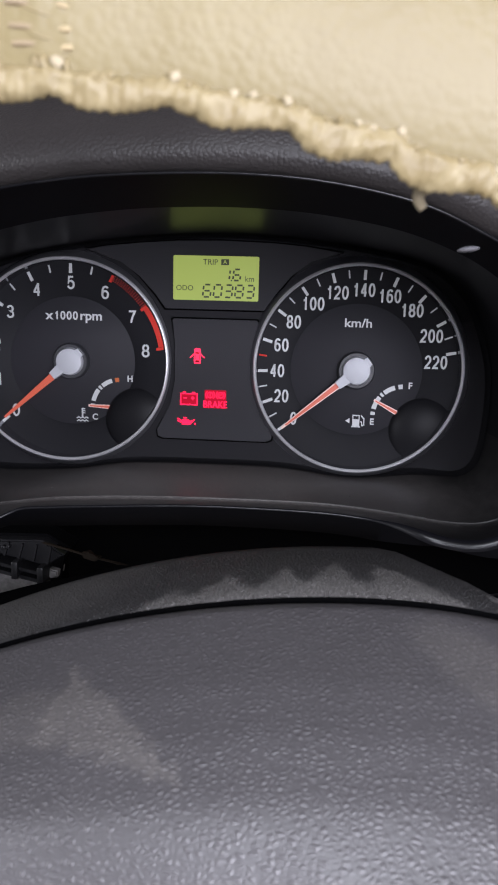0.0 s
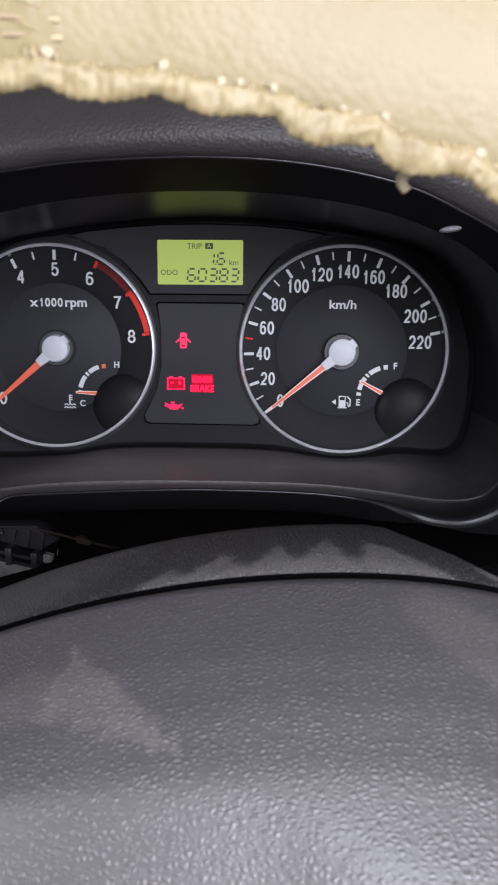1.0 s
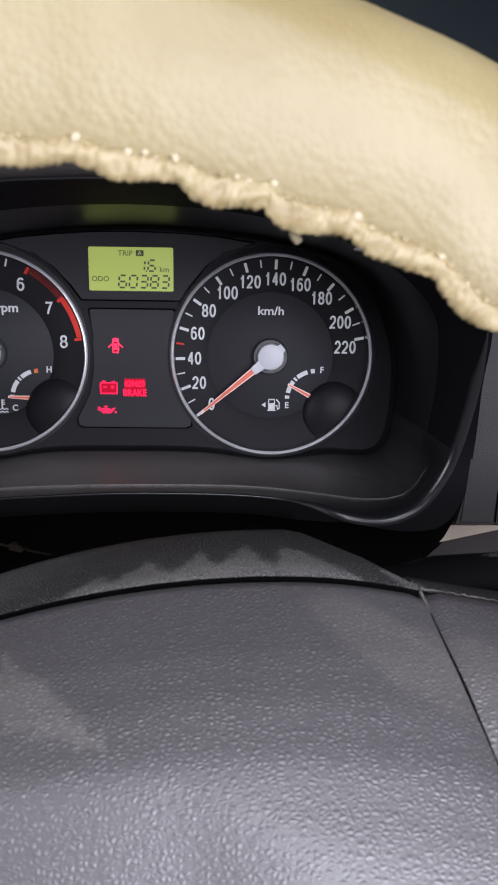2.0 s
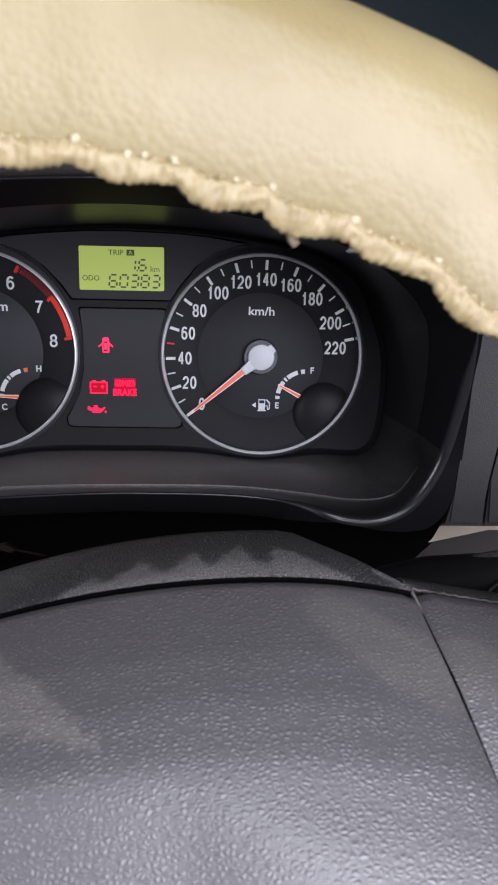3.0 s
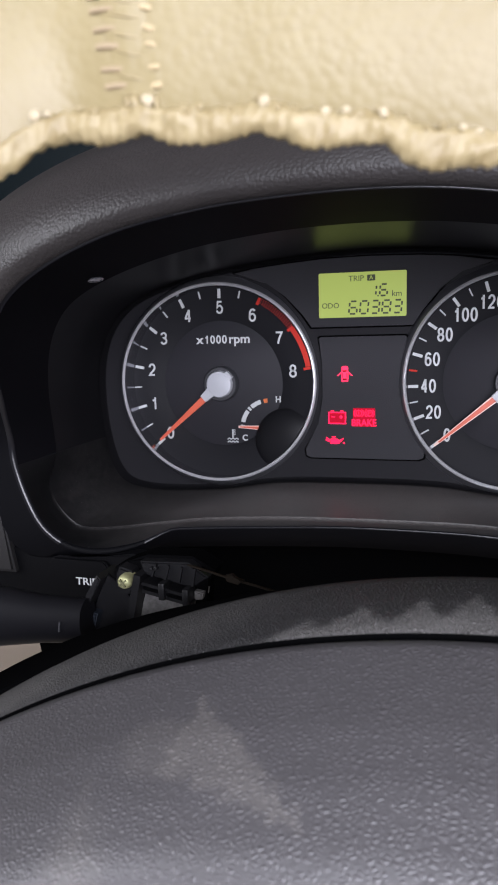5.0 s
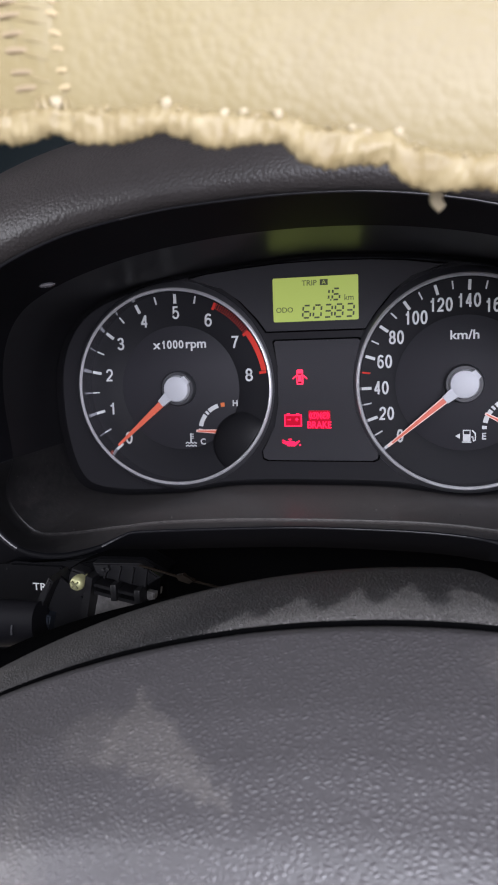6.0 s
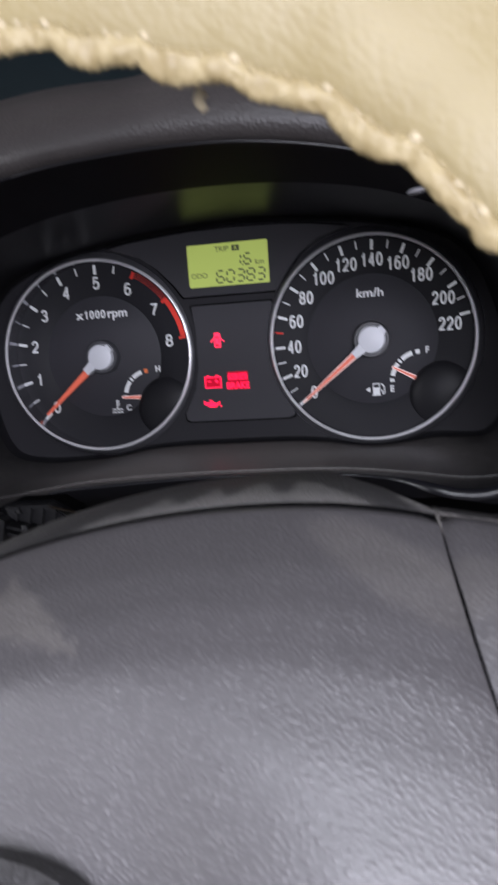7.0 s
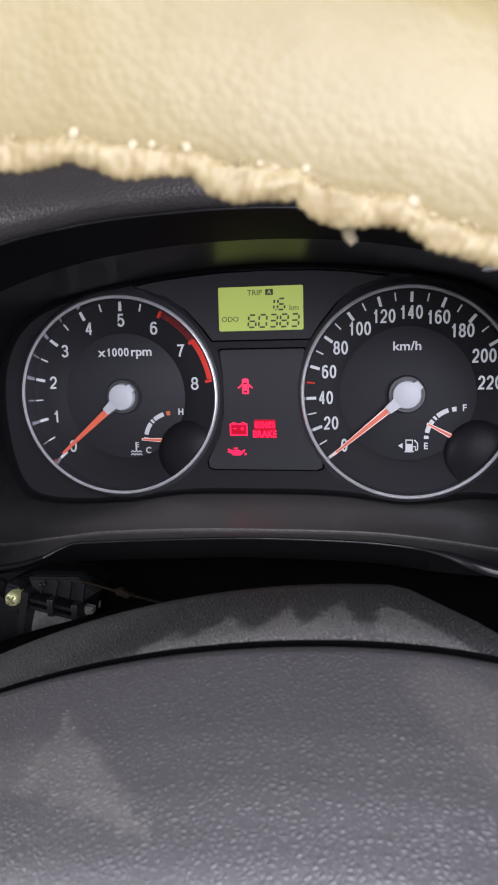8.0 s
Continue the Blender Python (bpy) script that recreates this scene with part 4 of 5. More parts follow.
for k in range(NF + 1):
    i = (d0 + k) % NF
    if i in dull or i in edge_of_hood or k == NF:
        if len(run) > 1:
            runs.append([(run[0] - 1) % NF] + run + [(run[-1] + 1) % NF])
        run = []
    else:
        run.append(i)
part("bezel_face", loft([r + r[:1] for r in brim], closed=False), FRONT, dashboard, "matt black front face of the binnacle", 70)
for run in runs:
    part("bezel_lip", loft([[r[i] for i in run] for r in arcs], closed=False), BEZEL, dashboard, "rounded black lip of the binnacle", 70)
part("hood_edge", loft([[r[i] for i in hood_order] for r in arcs], closed=False), MOUTH, dashboard, "edge of the hood, its lost highlight put into matt black", 70)
part("bezel_corner", loft([[r[i] for i in dull_order] for r in arcs], closed=False), FRONT, dashboard, "corner of the binnacle, its lost highlight put into matt black", 70)
# Bright bumps added for the glints under the hood.
for x, y, z in ((-0.0918, -0.1200, 0.0492), (0.1010, -0.1600, 0.0480)):
    bm = bmesh.new()
    bmesh.ops.create_uvsphere(bm, u_segments=16, v_segments=10, radius=1)
    for v in bm.verts:
        v.co = Vector((x + v.co.x * 0.0036, y + v.co.y * 0.003, z + v.co.z * 0.0011 + 0.12 * v.co.x * 0.0036))
    part("glint_bump", bm, GLINT, dashboard, "small bright bump for a glint under the hood")
OPEN_LOW = outer
fascia = [OPEN_LOW[i] for i in shelf_order]
# Black sheet carries the shade below the lip.
part("lower_fascia_shade", loft([fascia, [p + Vector((0, 0.010, -0.006)) for p in fascia], [p + Vector((0, 0.022, -0.030)) for p in fascia], [p + Vector((0, 0.03, -0.09)) for p in fascia]], closed=False), SHADE_BLACK, dashboard)

# dust on the shelf
rng = random.Random(21)
flakes = []
for k in range(46):
    i = shelf_order[rng.randrange(12, len(shelf_order) - 12)]
    p = BACK[i].lerp(CREASE[i], rng.uniform(0.05, 1.0)) + Vector((rng.uniform(-0.002, 0.002), 0, 0.0002))
    bm = bmesh.new()
    bmesh.ops.create_icosphere(bm, subdivisions=1, radius=rng.choice((0.00014, 0.00018, 0.00022, 0.0003)))
    for v in bm.verts:
        v.co = p + Vector((v.co.x * rng.uniform(0.8, 1.5), v.co.y, v.co.z * 0.7))
    flakes.append(bm)
tagged(finish("dust", join(*flakes), DUST), "pale dust specks lying on the black shelf", "dust", kind="stuff")

# padded hood above and beside the opening
O0 = inset(OPEN, -0.0005, -0.0002, 0.001)


def pad_ring(out_top, out_side, dy):
    ring = []
    for p in OPEN:
        w = min(max((p.z + 0.005) / 0.05, 0), 1)
        d = Vector((p.x, 0, max(p.z, -0.02) + 0.05)).normalized()
        wide = 1 + (0.45 if p.x > 0 else 0.41) * min(abs(p.x) / 0.10, 1)
        ring.append(p + d * (out_top * wide * w + out_side * (1 - w)) + Vector((0, dy, 0)))
    return ring


top_idx = [i for i, p in enumerate(OPEN) if p.z > (0.022 if p.x > 0 else -0.012)]
start = next(i for i in range(160) if i in top_idx and (i - 1) % 160 not in top_idx)
order = [(start + k) % 160 for k in range(len(top_idx))]
pads = [O0, pad_ring(0.002, 0.002, -0.002), pad_ring(0.006, 0.006, -0.002), pad_ring(0.014, 0.014, 0.003), pad_ring(0.022, 0.026, 0.012), pad_ring(0.0325, 0.055, 0.032), pad_ring(0.0415, 0.085, 0.07), pad_ring(0.0465, 0.12, 0.16), pad_ring(0.043, 0.15, 0.40)]
part("hood_pad", loft([[r[i] for i in order] for r in pads], closed=False), PAD, dashboard, "grained vinyl hood pad", 70)

# ---------------------------------------------------------------- steering wheel
WX, WZ = 0.017, -0.1146
wheel = thing("steering_wheel", "dark vinyl steering wheel hub with dusty top edge", "steering wheel", at=(0, 0, 0))


def crest(x):
    return -0.0293 - (2.3 if x < 0.070 else 3.6) * (x - 0.070) ** 2


PROFILE = [(-0.2282, 0.0), (-0.245, 0.0006), (-0.2630, 0.0), (-0.275, -0.0036), (-0.285, -0.0068), (-0.295, -0.0112), (-0.305, -0.0170), (-0.315, -0.0258), (-0.325, -0.0366), (-0.334, -0.0500), (-0.340, -0.0650), (-0.3435, -0.0800), (-0.345, -0.0950)]


def drop(y):
    for (a, u), (b, v) in zip(PROFILE, PROFILE[1:]):
        if a >= y >= b:
            w = (y - a) / (b - a)
            return u + (v - u) * w
    return PROFILE[-1][1]


def swell(x, y):
    """The hub falls more steeply below an arc round the emblem."""
    edge = -0.3055 - 0.085 * max(x - 0.012, 0) if x < 0.050 else -0.3087 - 0.30 * (x - 0.050)
    k = 0.82 * min(max((0.085 - x) / 0.03, 0), 1)
    return -k * 0.0010 * math.log1p(math.exp(min((edge - y) / 0.0010, 40)))


def right_seam(y):
    pts = [(-0.2630, 0.1006), (-0.275, 0.1018), (-0.285, 0.1031), (-0.295, 0.1048), (-0.305, 0.1072), (-0.315, 0.1106), (-0.330, 0.1150), (-0.350, 0.1170)]
    for (a, u), (b, v) in zip(pts, pts[1:]):
        if a >= y >= b:
            return u + (v - u) * (y - a) / (b - a)
    return pts[0][1] if y > -0.263 else pts[-1][1]


ys = [-0.2636, -0.2643, -0.2665] + [-0.270 - 0.0020 * k for k in range(37)] + [-0.3435, -0.345]
NXU = 60
rings = []
for j, y in enumerate(ys):
    xr, xl = right_seam(y) - 0.0002 - 0.010 * max(-0.272 - y, 0), -0.100 + 0.05 * (-0.263 - y)
    ring = []
    for i in range(NXU + 1):
        x = xl + (xr - xl) * i / NXU
        edge = min(xr - x, x - xl)
        down = 0.0007 * max(0, 1 - edge / 0.0013) ** 2 + (0.0009, 0.0002, 0.0)[min(j, 2)]
        ring.append((x, y, crest(x) + drop(y) + swell(x, y) - down))
    rings.append(ring)
skirt = [(x, y - 0.0005, z - 0.010) for x, y, z in rings[0]]
part("airbag_cover", loft([skirt] + rings, closed=False), HUB, wheel, "grained dark grey vinyl", 60)

# back shroud of the hub, with a slanted end
rings = []
for y, dz in ((-0.223, -0.020), (-0.2245, -0.006), (-0.2282, -0.0003), (-0.233, 0.0006), (-0.248, 0.0006), (-0.2600, 0.0002), (-0.2614, -0.0003)):
    ring = []
    for i in range(61):
        xr = 0.0709 + (0.1002 - 0.0709) * min(max((-0.2282 - y) / 0.032, 0), 1)
        x = -0.115 + (xr + 0.115) * i / 60
        ring.append((x, y, crest(x) + dz))
    rings.append(ring)
wall = [rings[-1], [(x, y - 0.0001, z - 0.0006) for x, y, z in rings[-1]], [(x, y + 0.001, z - 0.012) for x, y, z in rings[-1]]]
# The shroud's front wall is coloured black for the shade inside the seam.
part("seam_wall", loft(wall, closed=False), SHADE_BLACK, wheel, "wall of the seam, its shade put into black")
part("hub_shroud", loft(rings, closed=False), SHROUD, wheel, "dusty plastic shroud behind the seam", 60)

# dark core for the shade below the seams, and a black sheet behind the hub
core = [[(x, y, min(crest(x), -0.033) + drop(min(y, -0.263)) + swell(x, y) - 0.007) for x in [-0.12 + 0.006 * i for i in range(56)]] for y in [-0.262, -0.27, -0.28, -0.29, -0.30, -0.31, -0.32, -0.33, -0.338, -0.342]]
part("hub_core_shade", loft(core, closed=False), SHADE_BLACK, wheel, "black sheet for the shade below the seams")
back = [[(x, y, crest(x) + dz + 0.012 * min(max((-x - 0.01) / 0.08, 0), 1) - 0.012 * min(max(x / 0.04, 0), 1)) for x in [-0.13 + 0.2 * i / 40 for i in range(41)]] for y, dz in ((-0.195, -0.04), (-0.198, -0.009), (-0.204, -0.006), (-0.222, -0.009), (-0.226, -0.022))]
part("black_behind_hub", loft(back, closed=False), SHADE_BLACK, wheel, "black sheet behind the hub")

# right spoke
rings = []
for j, y in enumerate([-0.2588, -0.2594, -0.262] + [-0.265 - 0.005 * k for k in range(16)]):
    xl = right_seam(y) + 0.0002 + 0.006 * max(-0.272 - y, 0)
    ring = []
    for i in range(25):
        x = xl + 0.09 * i / 24
        down = 0.0015 * max(0, 1 - (x - xl) / 0.002) ** 2 + (0.006, 0.0012, 0.0)[min(j, 2)]
        ring.append((x, y, crest(xl) + drop(min(y, -0.263)) - 0.26 * max(-0.288 - y, 0) - down - 0.16 * (x - xl)))
    rings.append(ring)
part("spoke", loft(rings, closed=False), HUB, wheel, "", 60)
rings = []
for y, down in ((-0.2470, 0.012), (-0.2478, 0.0032), (-0.2495, 0.0012), (-0.2530, 0.0004), (-0.2575, 0.0002), (-0.2586, 0.0008)):
    xl = right_seam(y) - 0.0008
    rings.append([(xl + 0.09 * i / 24, y, crest(xl) - down - 0.16 * 0.09 * i / 24 - 0.0006) for i in range(25)])
fluff = [Vector((right_seam(y) + 0.00008 * math.sin(y * 700), y, crest(right_seam(y)) + drop(y) - 0.0008)) for y in [-0.2596 - 0.0005 * k for k in range(19)]]
part("seam_dust", sweep(fluff, lambda i: 0.00052 - 0.000024 * i, 8), DUST, wheel, "pale dust caught in the seam")
edge = [Vector((0.1006 + 0.0009 * i, -0.2590 + 0.0002 * math.sin(i * 1.7), crest(0.1004) - 0.0007 - 0.16 * 0.0009 * i + 0.00015 * math.sin(i * 2.3))) for i in range(98)]
part("seam_dust", sweep(edge, lambda i: 0.00021 + 0.00004 * math.sin(i * 0.9), 8), DUST, wheel, "pale dust along the edge of the spoke")
# A black cord stands for the shade between hub and spoke.
gap = [Vector((right_seam(y) + 0.0001, y, crest(right_seam(y)) + drop(y) - 0.0009 - 0.10 * max(-0.288 - y, 0))) for y in [-0.268 - 0.002 * k for k in range(36)]]
part("seam_gap_shade", sweep(gap, lambda i: 0.00016 + 0.000017 * i, 8), SHADE_BLACK, wheel, "black cord for the shade between hub and spoke")
part("spoke_shroud", loft(rings, closed=False), SHROUD, wheel, "dusty plastic strip behind the spoke", 60)

# rim under the cover
RIM_R, TUBE = 0.1832, 0.0158


def rim_y(x):
    return -0.3033 + 0.10 * (x - 0.036)


def rim_ring(a, r, at0=0.0, n=24, big=RIM_R):
    c = Vector((WX + big * math.cos(a), 0, WZ + big * math.sin(a)))
    c.y = rim_y(c.x)
    rad = Vector((math.cos(a), 0, math.sin(a)))
    return [c + r * (math.cos(t) * rad + math.sin(t) * Vector((0, -1, 0))) for t in (2 * math.pi * k / n for k in range(n))]


rings = [rim_ring(2 * math.pi * k / 120, TUBE - 0.003) for k in range(120)]
bm = loft(rings + [rings[0]])
bmesh.ops.remove_doubles(bm, verts=bm.verts, dist=1e-7)
part("rim", bm, SHROUD, wheel)

# ---------------------------------------------------------------- cream cover
cover = thing("steering_wheel_cover", "cream leatherette steering wheel cover with pleated stitched edge", "wheel cover")


def on_tube(a, t, r):
    """A place on the rim: a along the rim, t degrees round the tube from the outside over the front."""
    c = Vector((WX + RIM_R * math.cos(a), 0, WZ + RIM_R * math.sin(a)))
    c.y = rim_y(c.x)
    return c + r * (math.cos(radians(t)) * Vector((math.cos(a), 0, math.sin(a))) + math.sin(radians(t)) * Vector((0, -1, 0)))


def sag(a):
    """The edge of the cover hangs lower to both sides of the seam."""
    d = math.degrees(a)
    w, v = min(max((70 - d) / 14, 0), 1), min(max((d - 90.5) / 4, 0), 1)
    return 0.0036 * w * w * (3 - 2 * w) + 0.0058 * v * v * (3 - 2 * v) + 0.0009 * min(max((d - 72) / 4, 0), 1) * min(max((91 - d) / 3, 0), 1) + 0.0003 * min(max(62 - d, 0), 9) + 0.00026 * min(max(68 - d, 0), 12)


def cover_radius(a, t):
    """The cover stands off the rim towards its hanging edge."""
    w = min(max((t - 72) / 64, 0), 1)
    round_, taut = 1 + 0.28 * w ** 1.7, 1.0
    if t > 72:
        p, q, d = (Vector((k * math.cos(radians(u)), k * math.sin(radians(u)))) for k, u in ((1.0, 72), (1.28, 136), (1.0, t)))
        taut = p.cross(q - p) / d.cross(q - p)
    return TUBE * (0.5 * round_ + 0.5 * taut) + sag(a) * w ** 1.8


rings = []
for k in range(0, 301):
    a = radians(-30 + 240 * k / 300)
    rings.append([on_tube(a, t, cover_radius(a, t) + 0.0003 * noise.noise((22 * a, t * 0.02, 0))) for t in [*range(-100, 135, 5), 138, 141]])
part("cover_skin", loft(rings, closed=False), CREAM, cover, "cream grained leatherette", 80)
EDGE_R = 0.170
STITCH = 0.0131
START = radians(215)


def along(s):
    return START - s / EDGE_R


path, rings = [], []
s = 0.0
s0 = (START - radians(78.86)) * EDGE_R % STITCH
while along(s) > radians(-35):
    f = ((s - s0) / STITCH) % 1.0
    turn = math.floor((s - s0) / STITCH)
    deep = (0.9 + 0.9 * noise.noise((turn * 1.7, 5.3, 0.4))) * (1.0 if along(s) < radians(78) else 0.65)
    g = (f + 0.12 * noise.noise((s * 60, 1.1, 4.2))) % 1.0
    scallop = deep * math.sin(math.pi * g ** 0.7) ** 0.8
    a = along(s)
    inward, front = Vector((-math.cos(a), 0, -math.sin(a))), Vector((0, -1, 0))
    t = 136.5 + 3.0 * noise.noise((s * 80, 3, 0))
    c = on_tube(a, t, cover_radius(a, t) + 0.0002) + inward * (0.0002 + 0.0006 * scallop + 0.0005 * noise.noise((s * 140, 8, 2)))
    low, high, thick = 0.0016 + 0.0012 * scallop, 0.0017 - 0.0004 * scallop, 0.0010 + 0.0003 * scallop
    phase = 2 * math.pi * s / 0.0013 + 4.0 * noise.noise((s * 170, 4, 4))
    ring = []
    for k in range(24):
        t = 2 * math.pi * k / 24
        u, w = math.cos(t), math.sin(t)
        pleat = math.sin(phase + 0.9 * u)
        q = Vector((s * 1000, 2.3 * u, 2.3 * w))
        puff = 0.00030 * noise.noise(q * 0.35) + 0.00028 * noise.noise(q * Vector((0.8, 0.6, 0.6)) + Vector((7, 3, 1))) + 0.00014 * noise.noise(q * 1.5)
        ring.append(c + inward * u * ((low if u > 0 else high) + puff + 0.00012 * pleat) + front * w * (thick + 1.3 * puff + 0.00005 * pleat))
    rings.append(ring)
    path.append(c - inward * high * 0.80 + front * thick * 0.70)
    s += 0.00030
part("hem", loft(rings, True, True), HEM, cover, "gathered sewn edge", 80)
# small stitches along the upper edge of the hem
rng = random.Random(14)
for i in range(0, len(path), 6):
    c = path[i]
    ang = math.atan2(c.z - WZ, c.x - WX)
    if not radians(40) < ang < radians(126) or rng.random() < 0.2:
        continue
    p = c + Vector((rng.uniform(-0.0003, 0.0003), 0, rng.uniform(-0.0004, 0.0004)))
    bm = bmesh.new()
    bmesh.ops.create_icosphere(bm, subdivisions=1, radius=rng.uniform(0.00032, 0.00056))
    for v in bm.verts:
        v.co = p + Vector((v.co.x * 1.2, v.co.y * 0.7, v.co.z)) * (1 + 0.5 * noise.noise(v.co * 1300 + p * 800))
    part("stitch", bm, rng.choice((HEM, HEM, HEM, HEM, THREAD)), cover)
rng = random.Random(4)
s = s0
while along(s) > radians(-35):
    p = path[min(int(s / 0.00030), len(path) - 1)] + Vector((rng.uniform(-0.0003, 0.0003), -0.0001, rng.uniform(-0.0002, 0.0005)))
    bm = bmesh.new()
    bmesh.ops.create_icosphere(bm, subdivisions=2, radius=0.00066)
    k = rng.uniform(0.75, 1.15)
    for v in bm.verts:
        q = k * (1 + 0.45 * noise.noise(v.co * 1500 + p * 900))
        v.co = p + Vector((v.co.x * 1.15, v.co.y * 0.7, v.co.z * 1.1)) * q
    part("stitch_knot", bm, THREAD, cover)
    s += STITCH
# loose end of thread
t0 = Vector((0.0668, -0.3030, 0.0440))
part("loose_thread", sweep(spline([t0, t0 + Vector((-0.0004, -0.0004, -0.0014)), t0 + Vector((0.0004, -0.0003, -0.0026))], 8), lambda i: 0.0010 - 0.00005 * i, 8), THREAD, cover, "loose thread end")
# cross seam: a low band between two rows of stitches
A0, A1 = 90.0, 88.35


def lean_at(t):
    return -1.1 * max(t - 60, 0) / 80


rings = []
for t in range(10, 136, 3):
    ring = []
    for k in range(13):
        u = k / 12
        swell = 0.00045 * math.sin(math.pi * u) ** 0.5 + 0.00012 * noise.noise((t * 0.25, u * 3, 2.0))
        ring.append(on_tube(radians(A0 + lean_at(t) + 0.15 - (A0 - A1 + 0.3) * u), t, cover_radius(radians(A0), t) + 0.0001 + swell))
    rings.append(ring)
part("cross_seam", loft(rings, closed=False), CREAM, cover, "raised seam across the cover", 80)
rng = random.Random(9)
for t in range(16, 134, 6):
    t = t + rng.uniform(-1.2, 1.2)
    for a, w, mat in ((A0, 0.85, SEAM_THREAD), (A1, 0.35, SEAM_FAINT)):
        p = on_tube(radians(a + lean_at(t) + w / 2), t, cover_radius(radians(a), t) + 0.0002)
        q = on_tube(radians(a + lean_at(t) - w / 2), t + rng.uniform(-0.5, 1.5), cover_radius(radians(a), t) + 0.0002)
        part("seam_stitch", sweep([p, p.lerp(q, 0.5) + Vector((0, -0.0002, 0)), q], rng.uniform(0.00026, 0.00038), 6), mat, cover)
    p, q = on_tube(radians(A0 + lean_at(t) - 0.1), t + 1, cover_radius(radians(A0), t + 1) + 0.0003), on_tube(radians(A1 + lean_at(t) + 0.1), t + 4, cover_radius(radians(A0), t + 4) + 0.0003)
    m = on_tube(radians((A0 + A1) / 2 + lean_at(t)), t + 2.5, cover_radius(radians(A0), t + 2.5) + 0.0006)
    part("ladder_thread", sweep(spline([p, m, q], 8), 0.00013, 6), HEM, cover)
# bunched thread where the seam meets the hem
for k in range(7):
    p = on_tube(radians(rng.uniform(86.4, 89.0)), rng.uniform(131, 139), cover_radius(radians(89), 135) + 0.0003)
    bm = bmesh.new()
    bmesh.ops.create_icosphere(bm, subdivisions=2, radius=0.0007)
    for v in bm.verts:
        v.co = p + Vector((v.co.x * 0.8, v.co.y * 0.8, v.co.z * 1.5)) * (1 + 0.5 * noise.noise(v.co * 900 + p * 700))
    part("thread_lump", bm, HEM, cover)

# emblem of the hub: a plain oval ring in a dish
emblem_c = Vector((0.0206, -0.3312, -0.0896))
across = Vector((1, 0, 0.17)).normalized()
up = Vector((0, 0.492, 0.871))
nrm = across.cross(up).normalized()


def oval(rx, rz, h, n=64):
    return [emblem_c + nrm * (h + 0.0018) + across * rx * math.cos(t) + up * rz * math.sin(t) for t in (2 * math.pi * k / n for k in range(n))]


# A flat dark ring stands for the shade in the emblem's groove.
part("emblem_groove_shade", loft([oval(0.0316, 0.0206, -0.003), oval(0.0308, 0.0198, 0.0006), oval(0.0272, 0.0166, 0.0006)]), SHROUD, wheel, "dark ring for the shaded groove round the emblem")
part("emblem_dish", loft([oval(0.0273, 0.0167, 0.0002), oval(0.0268, 0.0162, 0.0016), oval(0.0250, 0.0146, 0.0018), oval(0.0243, 0.0140, 0.0004), oval(0.001, 0.001, 0.0004)]), HUB, wheel, "raised oval field")
part("emblem", loft([oval(0.0232, 0.0132, 0.0003), oval(0.0229, 0.0129, 0.0022), oval(0.0212, 0.0115, 0.0022), oval(0.0209, 0.0112, 0.0003)]), FLANK, wheel, "plain bright oval ring")

# left spoke
rings = []
for j, y in enumerate([-0.262, -0.265, -0.27, -0.28, -0.29, -0.30, -0.31, -0.32, -0.33]):
    xl = -0.1015 + 0.05 * (-0.263 - y)
    rings.append([(xl - 0.07 * i / 12, y, crest(-0.0985) + drop(min(y, -0.263)) - (0.004 if j == 0 else 0) - 0.10 * 0.07 * i / 12) for i in range(13)])
part("spoke", loft(rings, closed=False), HUB, wheel, "", 60)

# ---------------------------------------------------------------- trim beside the binnacle
TRIM_R = [(0.1620, 0.0600), (0.1620, 0.0225), (0.1625, -0.0062), (0.1652, -0.031), (0.1618, -0.0566), (0.1590, -0.0702), (0.1762, -0.0701), (0.1770, -0.048), (0.1800, -0.030), (0.1825, -0.0085), (0.1830, 0.0228), (0.1830, 0.0600)]
part("trim_strip", plate(TRIM_R, -0.0985, -0.088, 0.0015), TRIM, dashboard, "grained grey strip")
part("trim_panel", plate([(0.1776, -0.0701), (0.1784, -0.048), (0.1814, -0.030), (0.1839, -0.0085), (0.1844, 0.0228), (0.1844, 0.0600), (0.26, 0.06), (0.26, -0.0701)], -0.0975, -0.085, 0.0015), TRIM, dashboard, "grained grey side panel")
part("trim_strip", plate([(-0.1637, 0.0081), (-0.1675, -0.0187), (-0.1662, -0.0351), (-0.1633, -0.0545), (-0.1570, -0.0884), (-0.19, -0.0884), (-0.20, 0.0081)], -0.0985, -0.088, 0.0015), TRIM, dashboard, "grained grey strip")
part("beige_trim", plate([(0.1545, -0.0845), (0.1615, -0.0755), (0.30, -0.0750), (0.30, -0.0772), (0.1850, -0.0774)], -0.082, -0.070), BEIGE, dashboard, "beige strip below the side panel")
part("column_panel", plate([(0.1450, -0.0960), (0.1577, -0.0822), (0.1856, -0.0774), (0.32, -0.0770), (0.32, -0.16), (0.13, -0.16), (0.13, -0.12)], -0.0805, -0.066, 0.002), COLUMN, dashboard, "dark lower panel")
part("trip_panel", plate([(-0.165, -0.074), (-0.155, -0.078), (-0.125, -0.0805), (-0.095, -0.076), (-0.08, -0.079), (-0.06, -0.10), (-0.06, -0.125), (-0.27, -0.125), (-0.27, -0.0895), (-0.157, -0.0895)], -0.0945, -0.085, 0.001), TRIP_BLACK, dashboard, "black panel with trip button")
button = part("trip_button", plate(rounded(-0.1383, -0.1065, -0.1050, -0.0800, 0.003, 5), -0.0972, -0.0940, 0.0008), TRIP_BLACK, dashboard, "black push button")
